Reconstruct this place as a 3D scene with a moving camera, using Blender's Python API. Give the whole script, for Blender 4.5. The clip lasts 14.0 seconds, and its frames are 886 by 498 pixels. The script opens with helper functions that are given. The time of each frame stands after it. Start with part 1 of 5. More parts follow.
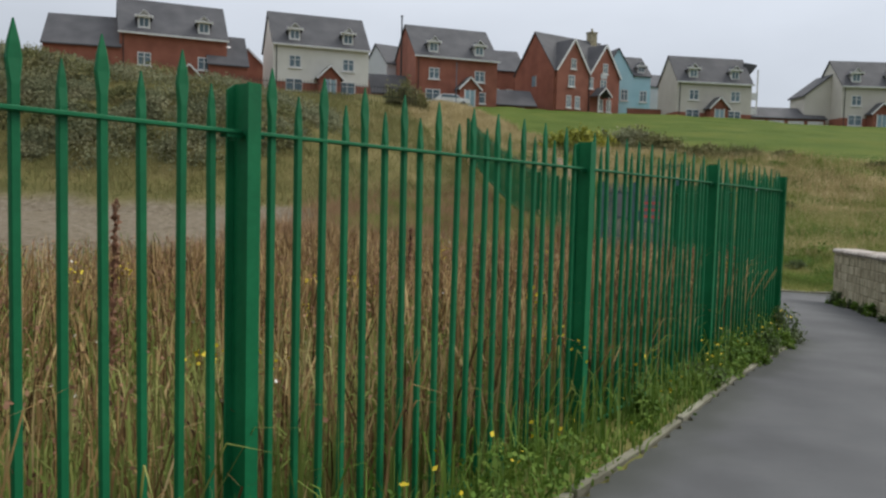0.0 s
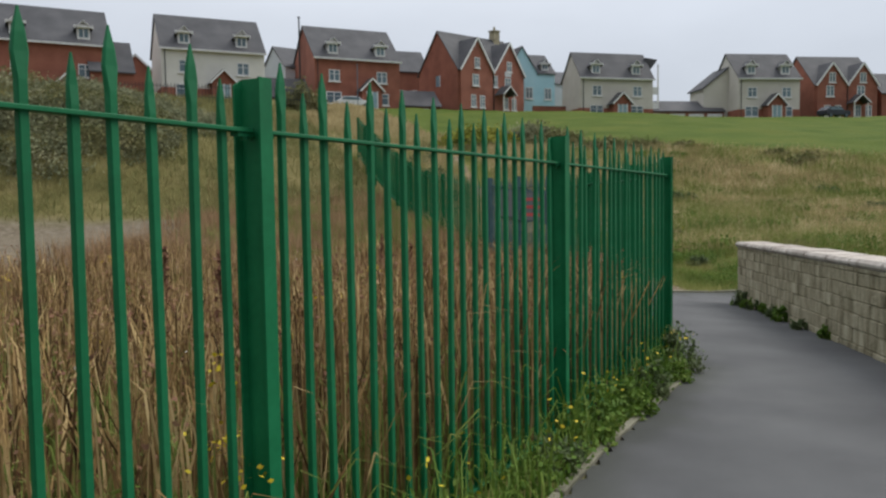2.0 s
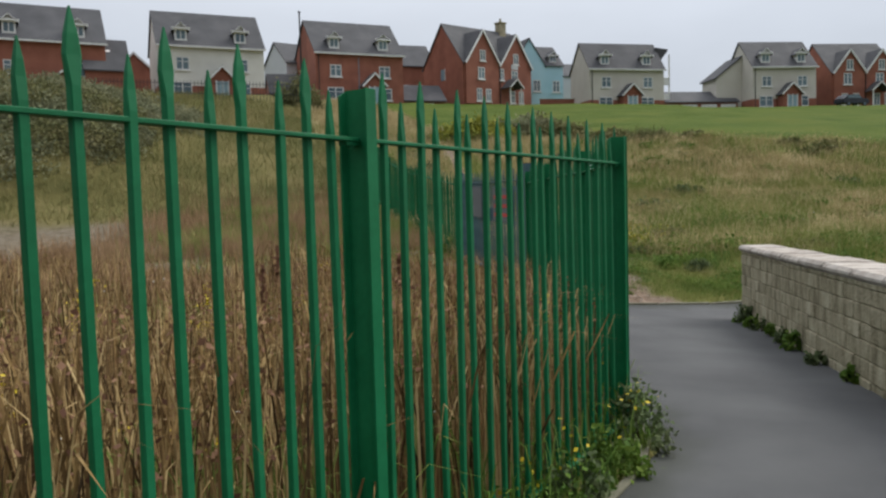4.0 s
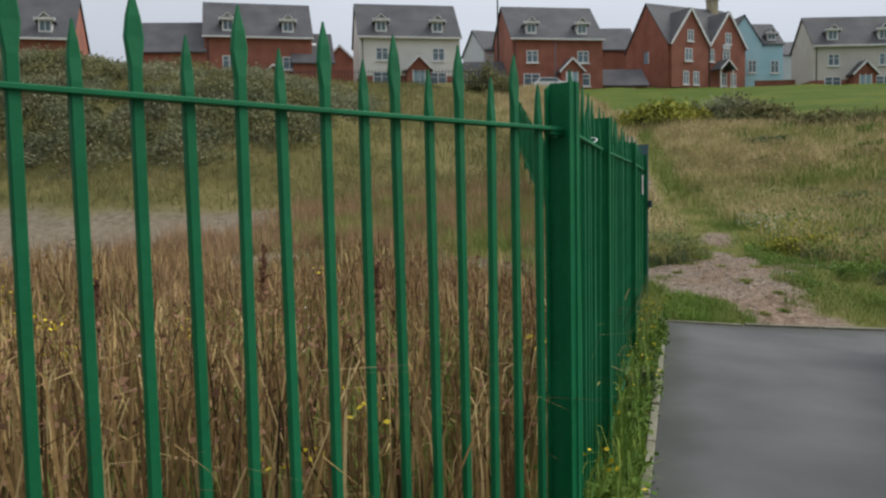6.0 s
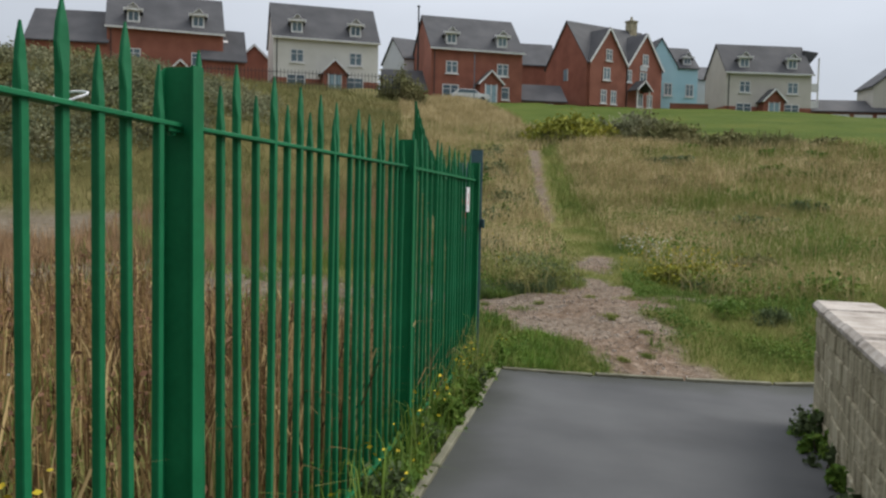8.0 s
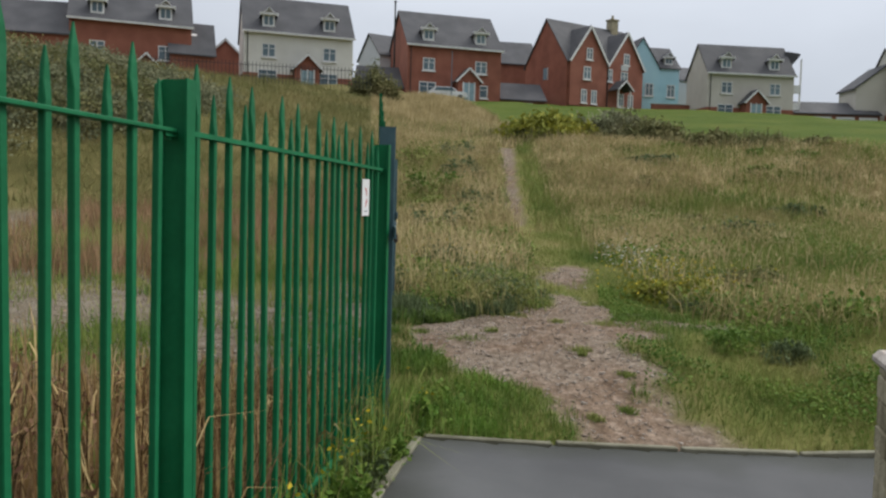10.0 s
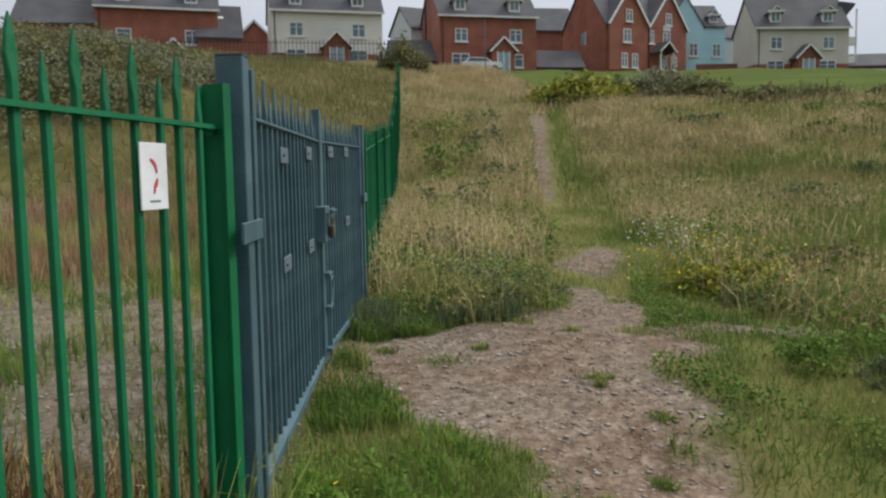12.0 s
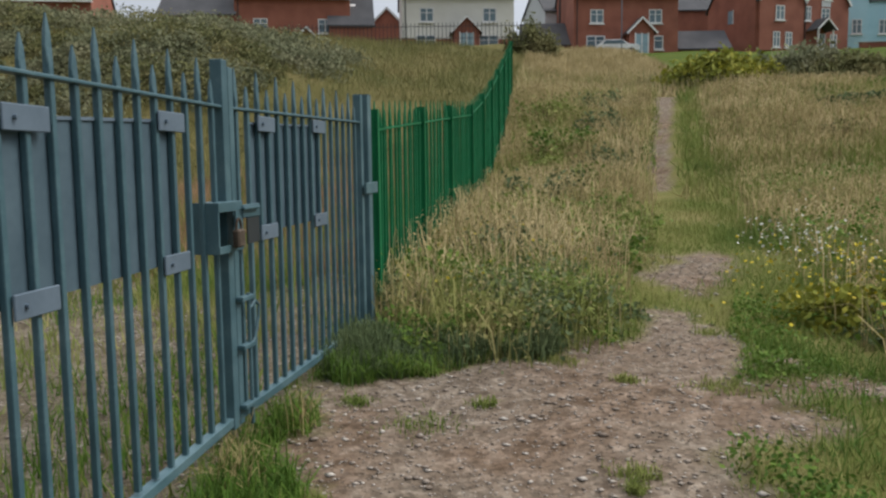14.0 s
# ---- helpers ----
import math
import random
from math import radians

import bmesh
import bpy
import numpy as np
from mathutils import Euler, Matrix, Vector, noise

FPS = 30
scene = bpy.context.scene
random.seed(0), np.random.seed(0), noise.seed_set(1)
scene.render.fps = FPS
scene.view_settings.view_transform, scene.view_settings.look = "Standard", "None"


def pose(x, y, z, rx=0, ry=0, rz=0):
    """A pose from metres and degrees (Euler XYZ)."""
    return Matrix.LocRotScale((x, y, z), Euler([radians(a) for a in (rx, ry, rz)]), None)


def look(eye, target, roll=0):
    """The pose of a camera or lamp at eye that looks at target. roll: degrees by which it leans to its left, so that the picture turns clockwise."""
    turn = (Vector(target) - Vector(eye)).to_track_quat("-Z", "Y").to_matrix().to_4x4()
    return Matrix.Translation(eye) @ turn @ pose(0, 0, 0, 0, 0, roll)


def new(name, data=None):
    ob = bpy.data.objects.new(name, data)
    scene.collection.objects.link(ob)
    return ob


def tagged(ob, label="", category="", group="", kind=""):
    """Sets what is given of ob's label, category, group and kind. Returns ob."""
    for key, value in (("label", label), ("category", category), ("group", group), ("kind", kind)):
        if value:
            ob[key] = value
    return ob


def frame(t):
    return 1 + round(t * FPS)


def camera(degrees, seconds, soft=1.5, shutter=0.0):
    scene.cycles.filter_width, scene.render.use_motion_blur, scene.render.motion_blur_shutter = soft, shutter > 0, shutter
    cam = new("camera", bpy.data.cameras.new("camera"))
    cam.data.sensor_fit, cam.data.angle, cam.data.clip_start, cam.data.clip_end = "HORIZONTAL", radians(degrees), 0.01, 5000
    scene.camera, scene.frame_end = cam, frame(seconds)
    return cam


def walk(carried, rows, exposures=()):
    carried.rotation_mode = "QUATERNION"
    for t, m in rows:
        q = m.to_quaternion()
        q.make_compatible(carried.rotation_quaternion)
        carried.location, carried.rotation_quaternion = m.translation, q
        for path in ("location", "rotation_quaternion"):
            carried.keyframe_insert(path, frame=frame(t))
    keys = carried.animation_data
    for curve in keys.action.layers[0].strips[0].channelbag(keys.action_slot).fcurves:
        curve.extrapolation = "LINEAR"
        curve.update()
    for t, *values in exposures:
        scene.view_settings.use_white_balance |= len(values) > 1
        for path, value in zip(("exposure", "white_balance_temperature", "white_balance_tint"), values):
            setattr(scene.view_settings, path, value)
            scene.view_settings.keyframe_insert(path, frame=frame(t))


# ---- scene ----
cam = camera(57.4, 14.0, soft=2.4)
PATH = [
    (0, (-2.908, -9.964, 1.669), (-3.125, -7.98, 1.533), 1.5),
    (0.5, (-2.622, -9.325, 1.647), (-2.952, -7.355, 1.551), -1.4),
    (1, (-2.437, -8.722, 1.631), (-2.672, -6.74, 1.515), 0.7),
    (1.5, (-2.204, -8.037, 1.631), (-2.339, -6.045, 1.513), -1.0),
    (2, (-1.977, -7.424, 1.627), (-1.995, -5.428, 1.502), -0.8),
    (4.5, (-0.585, -4.524, 1.646), (-0.676, -2.531, 1.507), -2.3),
    (5, (-0.187, -3.942, 1.628), (-0.497, -1.974, 1.457), -2.4),
    (5.5, (0.081, -3.388, 1.643), (-0.311, -1.436, 1.454), -1.8),
    (6, (0.397, -2.924, 1.608), (-0.159, -1.008, 1.459), -1.1),
    (6.5, (0.646, -2.34, 1.607), (0.157, -0.407, 1.45), 1.0),
    (7, (0.876, -1.776, 1.586), (0.531, 0.187, 1.418), 0.5),
    (7.5, (1.061, -1.248, 1.608), (0.684, 0.713, 1.481), 1.1),
    (10, (1.293, 1.721, 1.604), (0.966, 3.69, 1.483), 1.6),
    (10.5, (1.35, 2.296, 1.589), (1.044, 4.267, 1.443), -0.5),
    (11, (1.401, 2.892, 1.592), (1.115, 4.865, 1.435), -0.1),
    (11.5, (1.448, 3.441, 1.591), (1.245, 5.423, 1.416), -0.4),
    (12, (1.541, 4.059, 1.593), (1.102, 6.002, 1.412), -0.9),
    (12.5, (1.558, 4.628, 1.583), (1.115, 6.56, 1.312), 1.2),
    (13, (1.704, 5.175, 1.584), (1.053, 7.057, 1.404), -1.7),
    (13.5, (1.805, 5.664, 1.567), (1.07, 7.516, 1.386), 0.4),
    (14, (1.908, 6.178, 1.551), (1.148, 8.017, 1.346), -0.7),
]
walk(cam, [(t, look(eye, target, roll)) for t, eye, target, roll in PATH], exposures=[(0, 0.05, 6380, 9), (14, 0.0, 6380, 9)])

# ---------------------------------------------------------------- light
world = bpy.data.worlds.new("overcast_sky")
scene.world = world
world.use_nodes = True
wn, wl = world.node_tree.nodes, world.node_tree.links
wn.clear()
w_out = wn.new("ShaderNodeOutputWorld")
w_bg = wn.new("ShaderNodeBackground")
w_sky = wn.new("ShaderNodeTexSky")
w_sky.sky_type = "NISHITA"
w_sky.sun_disc = False
w_sky.sun_elevation, w_sky.sun_rotation = radians(40), radians(70)
w_geo = wn.new("ShaderNodeTexCoord")
w_sep = wn.new("ShaderNodeSeparateXYZ")
w_ramp = wn.new("ShaderNodeValToRGB")
w_ramp.color_ramp.elements[0].position, w_ramp.color_ramp.elements[0].color = 0.0, (3.95, 4.2, 4.75, 1)
w_ramp.color_ramp.elements[1].position, w_ramp.color_ramp.elements[1].color = 1.0, (13.2, 13.5, 14.0, 1)
w_noise = wn.new("ShaderNodeTexNoise")
w_noise.inputs["Scale"].default_value, w_noise.inputs["Detail"].default_value = 2.2, 5
w_map = wn.new("ShaderNodeMapping")
w_map.inputs["Scale"].default_value = (1, 1, 2.6)
w_mr = wn.new("ShaderNodeMapRange")
w_mr.inputs["From Min"].default_value, w_mr.inputs["From Max"].default_value = 0.3, 0.7
w_mr.inputs["To Min"].default_value, w_mr.inputs["To Max"].default_value = 0.9, 1.08
w_mul = wn.new("ShaderNodeMix")
w_mul.data_type, w_mul.blend_type = "RGBA", "MULTIPLY"
w_mul.inputs["Factor"].default_value = 1
w_dot = wn.new("ShaderNodeVectorMath")
w_dot.operation = "DOT_PRODUCT"
w_dot.inputs[1].default_value = (0.12, 0.5, 0.85)
w_glow = wn.new("ShaderNodeMapRange")
w_glow.interpolation_type = "SMOOTHSTEP"
w_glow.inputs["From Min"].default_value, w_glow.inputs["From Max"].default_value = -0.6, 1.0
w_glow.inputs["To Min"].default_value, w_glow.inputs["To Max"].default_value = 0.38, 1.32
w_mul2 = wn.new("ShaderNodeMix")
w_mul2.data_type, w_mul2.blend_type = "RGBA", "MULTIPLY"
w_mul2.inputs["Factor"].default_value = 1
w_mix = wn.new("ShaderNodeMix")
w_mix.data_type = "RGBA"
w_mix.inputs["Factor"].default_value = 0.9
wl.new(w_geo.outputs["Generated"], w_sep.inputs[0])
wl.new(w_sep.outputs["Z"], w_ramp.inputs["Fac"])
wl.new(w_geo.outputs["Generated"], w_map.inputs["Vector"])
wl.new(w_map.outputs[0], w_noise.inputs["Vector"])
wl.new(w_noise.outputs["Fac"], w_mr.inputs["Value"])
wl.new(w_ramp.outputs["Color"], w_mul.inputs["A"])
wl.new(w_mr.outputs[0], w_mul.inputs["B"])
wl.new(w_sky.outputs["Color"], w_mix.inputs["A"])
wl.new(w_geo.outputs["Generated"], w_dot.inputs[0])
wl.new(w_dot.outputs["Value"], w_glow.inputs["Value"])
wl.new(w_mul.outputs["Result"], w_mul2.inputs["A"])
wl.new(w_glow.outputs[0], w_mul2.inputs["B"])
wl.new(w_mul2.outputs["Result"], w_mix.inputs["B"])
wl.new(w_mix.outputs["Result"], w_bg.inputs["Color"])
w_bg.inputs["Strength"].default_value = 0.1
wl.new(w_bg.outputs[0], w_out.inputs["Surface"])

sun = new("sun", bpy.data.lights.new("sun", "SUN"))
sun.data.energy, sun.data.angle, sun.data.color = 2.55, radians(30), (1.0, 0.96, 0.88)
sun.matrix_world = look((34, 22, 42), (0, 0, 0))

# ---------------------------------------------------------------- materials


def mat(name, colors, rough=0.8, metal=0.0, scale=6.0, bump=0.2, fine=60.0, dist=0.01, island=0.0, spec=0.4, plant=False, streak=1.0):
    """colors: two or three base colours, mixed by broad and fine noise; island: share of variation from piece to piece."""
    m = bpy.data.materials.new(name)
    m.use_nodes = True
    n, l = m.node_tree.nodes, m.node_tree.links
    p = n["Principled BSDF"]
    tc = n.new("ShaderNodeTexCoord")
    a = n.new("ShaderNodeTexNoise")
    a.inputs["Scale"].default_value, a.inputs["Detail"].default_value = scale, 6
    b = n.new("ShaderNodeTexNoise")
    b.inputs["Scale"].default_value, b.inputs["Detail"].default_value = fine, 4
    mp = n.new("ShaderNodeMapping")
    mp.inputs["Scale"].default_value = (1, 1, streak)
    l.new(tc.outputs["Object"], mp.inputs["Vector"])
    l.new(mp.outputs[0], a.inputs["Vector"])
    l.new(tc.outputs["Object"], b.inputs["Vector"])
    s = n.new("ShaderNodeMath")
    s.operation = "MULTIPLY_ADD"
    s.inputs[1].default_value = 0.45
    l.new(b.outputs["Fac"], s.inputs[0])
    h = n.new("ShaderNodeMath")
    h.operation = "MULTIPLY_ADD"
    h.inputs[1].default_value, h.inputs[2].default_value = (2.6, -1.03) if plant else (1.5, -0.48)
    l.new(a.outputs["Fac"], h.inputs[0])
    l.new(h.outputs[0], s.inputs[2])
    fac = s.outputs[0]
    if island:
        g = n.new("ShaderNodeNewGeometry")
        o = n.new("ShaderNodeObjectInfo")
        add = n.new("ShaderNodeMath")
        l.new(g.outputs["Random Per Island"], add.inputs[0])
        l.new(o.outputs["Random"], add.inputs[1])
        fr = n.new("ShaderNodeMath")
        fr.operation = "FRACT"
        l.new(add.outputs[0], fr.inputs[0])
        mx = n.new("ShaderNodeMix")
        mx.inputs["Factor"].default_value = island
        l.new(fac, mx.inputs["A"])
        l.new(fr.outputs[0], mx.inputs["B"])
        fac = mx.outputs["Result"]
    r = n.new("ShaderNodeValToRGB")
    els = r.color_ramp.elements
    while len(els) < len(colors):
        els.new(0.5)
    for i, c in enumerate(colors):
        els[i].position = 0.12 + 0.76 * i / (len(colors) - 1)
        els[i].color = (*c, 1)
    l.new(fac, r.inputs["Fac"])
    l.new(r.outputs["Color"], p.inputs["Base Color"])
    p.inputs["Roughness"].default_value, p.inputs["Metallic"].default_value = rough, metal
    p.inputs["Specular IOR Level"].default_value = spec
    if plant:
        # thin blades scatter light like a tuft: their normals lean upwards, and light shines through
        ge = n.new("ShaderNodeNewGeometry")
        va = n.new("ShaderNodeVectorMath")
        va.operation = "MULTIPLY_ADD"
        va.inputs[1].default_value, va.inputs[2].default_value = (0.55, 0.55, 0.55), (0.1, 0.0, 0.75)
        l.new(ge.outputs["Normal"], va.inputs[0])
        vn = n.new("ShaderNodeVectorMath")
        vn.operation = "NORMALIZE"
        l.new(va.outputs[0], vn.inputs[0])
        l.new(vn.outputs[0], p.inputs["Normal"])
        tr = n.new("ShaderNodeBsdfTranslucent")
        l.new(r.outputs["Color"], tr.inputs["Color"])
        ms = n.new("ShaderNodeMixShader")
        ms.inputs[0].default_value = 0.25
        l.new(p.outputs[0], ms.inputs[1])
        l.new(tr.outputs[0], ms.inputs[2])
        l.new(ms.outputs[0], n["Material Output"].inputs["Surface"])
    if bump:
        bp = n.new("ShaderNodeBump")
        bp.inputs["Strength"].default_value, bp.inputs["Distance"].default_value = bump, dist
        l.new(b.outputs["Fac"], bp.inputs["Height"])
        l.new(bp.outputs[0], p.inputs["Normal"])
    return m


def plain(name, c, rough=0.5, metal=0.0):
    return mat(name, [tuple(v * 0.8 for v in c), c, tuple(min(1, v * 1.12) for v in c)], rough, metal, 3, 0.1, 40, 0.004)


M_green = mat("green_paint", [(0.005, 0.095, 0.036), (0.008, 0.132, 0.051), (0.014, 0.175, 0.071)], 0.55, 0, 4, 0.12, 55, 0.003, 0.25, 0.2)
# nearly the green of the pales, a touch darker at its low end
M_postgreen = mat("green_post_paint", [(0.004, 0.09, 0.034), (0.006, 0.13, 0.048), (0.012, 0.175, 0.068)], 0.5, 0, 3, 0.12, 45, 0.003, 0.2, 0.2)
M_galv = mat("grey_green_gate_steel", [(0.037, 0.08, 0.098), (0.06, 0.119, 0.142), (0.11, 0.182, 0.205)], 0.5, 0.1, 5, 0.15, 70, 0.003, 0.25)
M_board = mat("slate_grey_board", [(0.056, 0.09, 0.115), (0.07, 0.108, 0.136), (0.086, 0.13, 0.158)], 0.55, 0, 5, 0.05, 40, 0.002)
M_clamp = mat("pale_grey_clamp", [(0.095, 0.13, 0.17), (0.135, 0.178, 0.225)], 0.5, 0.1, 5, 0.05, 40, 0.002)
M_rust = mat("dull_rusty_iron", [(0.04, 0.03, 0.024), (0.085, 0.062, 0.045), (0.14, 0.11, 0.085)], 0.7, 0.3, 12, 0.5, 90, 0.004)
M_dark = plain("dark_iron", (0.025, 0.03, 0.034), 0.55)
M_white = plain("white_plastic", (0.72, 0.72, 0.74), 0.45)
M_faded = plain("faded_sign_face", (0.13, 0.14, 0.155), 0.6)
M_red = plain("red_print", (0.5, 0.06, 0.07), 0.5)
M_tarmac = mat("worn_asphalt", [(0.064, 0.064, 0.067), (0.088, 0.088, 0.091), (0.112, 0.112, 0.115)], 0.85, 0, 0.9, 0.5, 170, 0.006, 0, 0.15)
M_kerb = mat("lichen_concrete", [(0.08, 0.08, 0.05), (0.16, 0.15, 0.105), (0.26, 0.25, 0.19)], 0.9, 0, 4, 0.5, 45, 0.008, 0.3)
M_cope = mat("weathered_coping_stone", [(0.2, 0.165, 0.135), (0.40, 0.355, 0.315), (0.56, 0.51, 0.47)], 0.9, 0, 5, 0.6, 40, 0.012, 0.25)
M_stone = mat("stained_limestone", [(0.10, 0.085, 0.055), (0.245, 0.213, 0.14), (0.385, 0.342, 0.242), (0.50, 0.45, 0.335)], 0.92, 0, 8, 1.0, 30, 0.02, 0.22, 0.2, streak=0.3)
M_brick = mat("red_brick", [(0.20, 0.074, 0.05), (0.27, 0.1, 0.067), (0.33, 0.128, 0.087)], 0.85, 0, 0.6, 0.3, 9, 0.02)
M_render = mat("cream_render", [(0.60, 0.59, 0.55), (0.68, 0.67, 0.63), (0.74, 0.73, 0.69)], 0.9, 0, 0.4, 0.2, 8, 0.01)
M_cream = mat("warm_cream_render", [(0.49, 0.46, 0.42), (0.56, 0.53, 0.485), (0.61, 0.58, 0.535)], 0.9, 0, 0.4, 0.2, 8, 0.01)
M_blue = mat("pale_blue_render", [(0.32, 0.54, 0.63), (0.39, 0.62, 0.71), (0.44, 0.67, 0.75)], 0.9, 0, 0.4, 0.2, 8, 0.01)
M_pale = mat("white_render", [(0.52, 0.54, 0.56), (0.6, 0.62, 0.64)], 0.9, 0, 0.4, 0.2, 8, 0.01)
M_roof = mat("grey_roof_tile", [(0.05, 0.05, 0.056), (0.07, 0.07, 0.077), (0.094, 0.092, 0.098)], 0.8, 0, 0.5, 0.4, 14, 0.03)
M_trim = plain("white_trim", (0.72, 0.72, 0.72), 0.5)
M_glass = mat("window_glass", [(0.08, 0.12, 0.15), (0.17, 0.24, 0.28)], 0.08, 0, 0.9, 0, 5, 0.01, 0.6, 0.7)
M_door = plain("blue_grey_door", (0.25, 0.36, 0.42), 0.5)
M_car = plain("white_car_paint", (0.78, 0.78, 0.8), 0.25)
M_tyre = plain("black_rubber", (0.02, 0.02, 0.02), 0.8)

M_reed = mat("dry_reed", [(0.033, 0.02, 0.009), (0.135, 0.08, 0.032), (0.305, 0.197, 0.08), (0.55, 0.41, 0.2)], 0.8, 0, 2.6, 0, 30, 0.01, 0.68, 0.1, plant=True)
M_redhead = mat("reddish_seed_head", [(0.12, 0.055, 0.032), (0.22, 0.11, 0.065), (0.32, 0.19, 0.11)], 0.8, 0, 1.5, 0, 30, 0.01, 0.5, 0.2, plant=True)
M_straw = mat("dry_grass", [(0.225, 0.185, 0.08), (0.40, 0.315, 0.152), (0.55, 0.44, 0.245)], 0.8, 0, 0.8, 0, 9, 0.01, 0.22, 0.1, plant=True)
M_redgrass = mat("reddish_grass", [(0.152, 0.093, 0.049), (0.282, 0.176, 0.095), (0.405, 0.27, 0.152)], 0.8, 0, 0.9, 0, 20, 0.01, 0.4, 0.1, plant=True)
M_gold = mat("yellow_green_leaf", [(0.12, 0.14, 0.018), (0.20, 0.21, 0.024), (0.32, 0.29, 0.035)], 0.8, 0, 0.9, 0, 8, 0.01, 0.5, 0.2, plant=True)
M_grass = mat("rough_grass", [(0.09, 0.138, 0.028), (0.152, 0.198, 0.044), (0.232, 0.245, 0.072), (0.34, 0.292, 0.125)], 0.8, 0, 0.55, 0, 9, 0.01, 0.18, 0.1, plant=True)
M_lush = mat("fresh_grass", [(0.05, 0.108, 0.012), (0.095, 0.17, 0.02), (0.165, 0.225, 0.035)], 0.75, 0, 1.6, 0, 20, 0.01, 0.5, 0.2, plant=True)
M_fresh = mat("bright_grass", [(0.07, 0.15, 0.015), (0.12, 0.22, 0.025), (0.2, 0.27, 0.045)], 0.75, 0, 2.2, 0, 20, 0.01, 0.5, 0.2, plant=True)
M_mound = mat("mound_grass", [(0.09, 0.105, 0.032), (0.143, 0.145, 0.046), (0.196, 0.174, 0.064), (0.248, 0.2, 0.085)], 0.8, 0, 0.25, 0, 9, 0.01, 0.4, 0.15, plant=True)
M_leaf = mat("bramble_leaf", [(0.06, 0.09, 0.04), (0.105, 0.138, 0.06), (0.165, 0.19, 0.085)], 0.75, 0, 0.5, 0, 8, 0.01, 0.22, 0.1, plant=True)
M_leafdry = mat("brown_scrub_leaf", [(0.095, 0.105, 0.042), (0.15, 0.148, 0.06), (0.215, 0.19, 0.085)], 0.8, 0, 0.5, 0, 8, 0.01, 0.22, 0.1, plant=True)
M_scrub = mat("grey_green_scrub_leaf", [(0.115, 0.13, 0.072), (0.178, 0.185, 0.103), (0.255, 0.24, 0.142)], 0.8, 0, 0.5, 0, 8, 0.01, 0.22, 0.1, plant=True)
M_yellow = mat("yellow_petal", [(0.5, 0.36, 0.01), (0.66, 0.52, 0.02)], 0.7, 0, 5, 0, 20, 0.01, 0.5)
M_petal = mat("white_petal", [(0.55, 0.53, 0.45), (0.72, 0.7, 0.63)], 0.7, 0, 5, 0, 20, 0.01, 0.5)
M_pebble = mat("pinkish_gravel", [(0.14, 0.105, 0.08), (0.27, 0.22, 0.18), (0.50, 0.45, 0.40)], 0.9, 0, 6, 0.3, 60, 0.005, 0.7)

# ---------------------------------------------------------------- the lie of the land
G_Y = [-400, -16, -4.86, 0, 4, 7.4, 9.5, 11.65, 14.2, 17, 23.6, 35, 98, 104, 900]
G_Z = [0.3, 0.312, 0.131, 0.04, -0.023, -0.065, 0.074, 0.205, 0.337, 0.521, 1.063, 3.755, 12.654, 12.692, 12.0]
L_Y = [-400, -16, -4.86, 0, 8, 13, 19, 24, 27.8, 31.5, 37, 62, 80, 98, 900]
L_Z = [0.3, 0.312, 0.131, 0.04, 0.034, 0.22, 0.5, 2.1, 4.6, 6.45, 7.2, 9.7, 11.74, 12.654, 12.0]


def smooth(a, b, v):
    t = np.clip((v - a) / (b - a), 0, 1)
    return t * t * (3 - 2 * t)


def wob(x, y, s=1.0):
    return (np.sin(x * 1.7 * s + 0.8 * np.sin(y * 1.1 * s)) + np.sin(y * 1.3 * s + 1.1 * np.sin(x * 0.9 * s + 1)) + 0.6 * np.sin((x + y) * 2.9 * s)) / 2.6


def fence_x(y):
    return np.interp(y, [-40, 0, 6.91, 7.2, 12.0, 18.6, 32.4, 34, 60], [-21.0, 0, 0, 0, -1.1, -2.72, -6.41, -6.9, -14])


def tarmac_side(x, y):
    """How far a place lies inside the tarmac, in metres."""
    d1 = (x * 0.885 - y * 0.466) - np.interp(y, [-5, -2.4], [0.42, 0.27])
    d2 = x - 0.25
    left = np.maximum(d1, d2)
    end = (7.2 + 0.33 * (x - 0.25) - y) * 0.95
    return np.minimum(np.minimum(left, end), 6.0 - x)


def height(x, y):
    x, y = np.asarray(x, float), np.asarray(y, float)
    r = np.interp(y, G_Y, G_Z)
    lf = np.interp(y, L_Y, L_Z)
    k = np.clip((-8.5 - x) / 11, 0, 1) * smooth(13, 21, y)
    z = r * (1 - k) + lf * k
    z = z - np.interp(y, [0, 3, 7], [0.0, 0.035, 0.088]) * np.clip(x - 0.25, 0, 3.4) * smooth(10.6, 7.8, y)
    out = smooth(0.05, 0.5, -tarmac_side(x, y))
    z = z + out * (0.05 + 0.05 * wob(x, y)) + smooth(14, 25, y) * 0.16 * wob(x, y, 0.35)
    z = z + np.clip((-19 - x) * 0.13, 0, 2.2) * smooth(20, 30, y) * smooth(62, 38, y)
    z = z - smooth(8, 42, x) * smooth(30, 90, y) * smooth(200, 120, y) * 1.3
    z = z + 0.75 * smooth(4, -8, x) * smooth(40, 84, y) * smooth(150, 100, y)
    z = z - 0.3 * np.exp(-((x + 13.1) / 4) ** 2 - ((y - 88) / 2.4) ** 2)
    return z


def hz(x, y):
    return float(height(x, y))


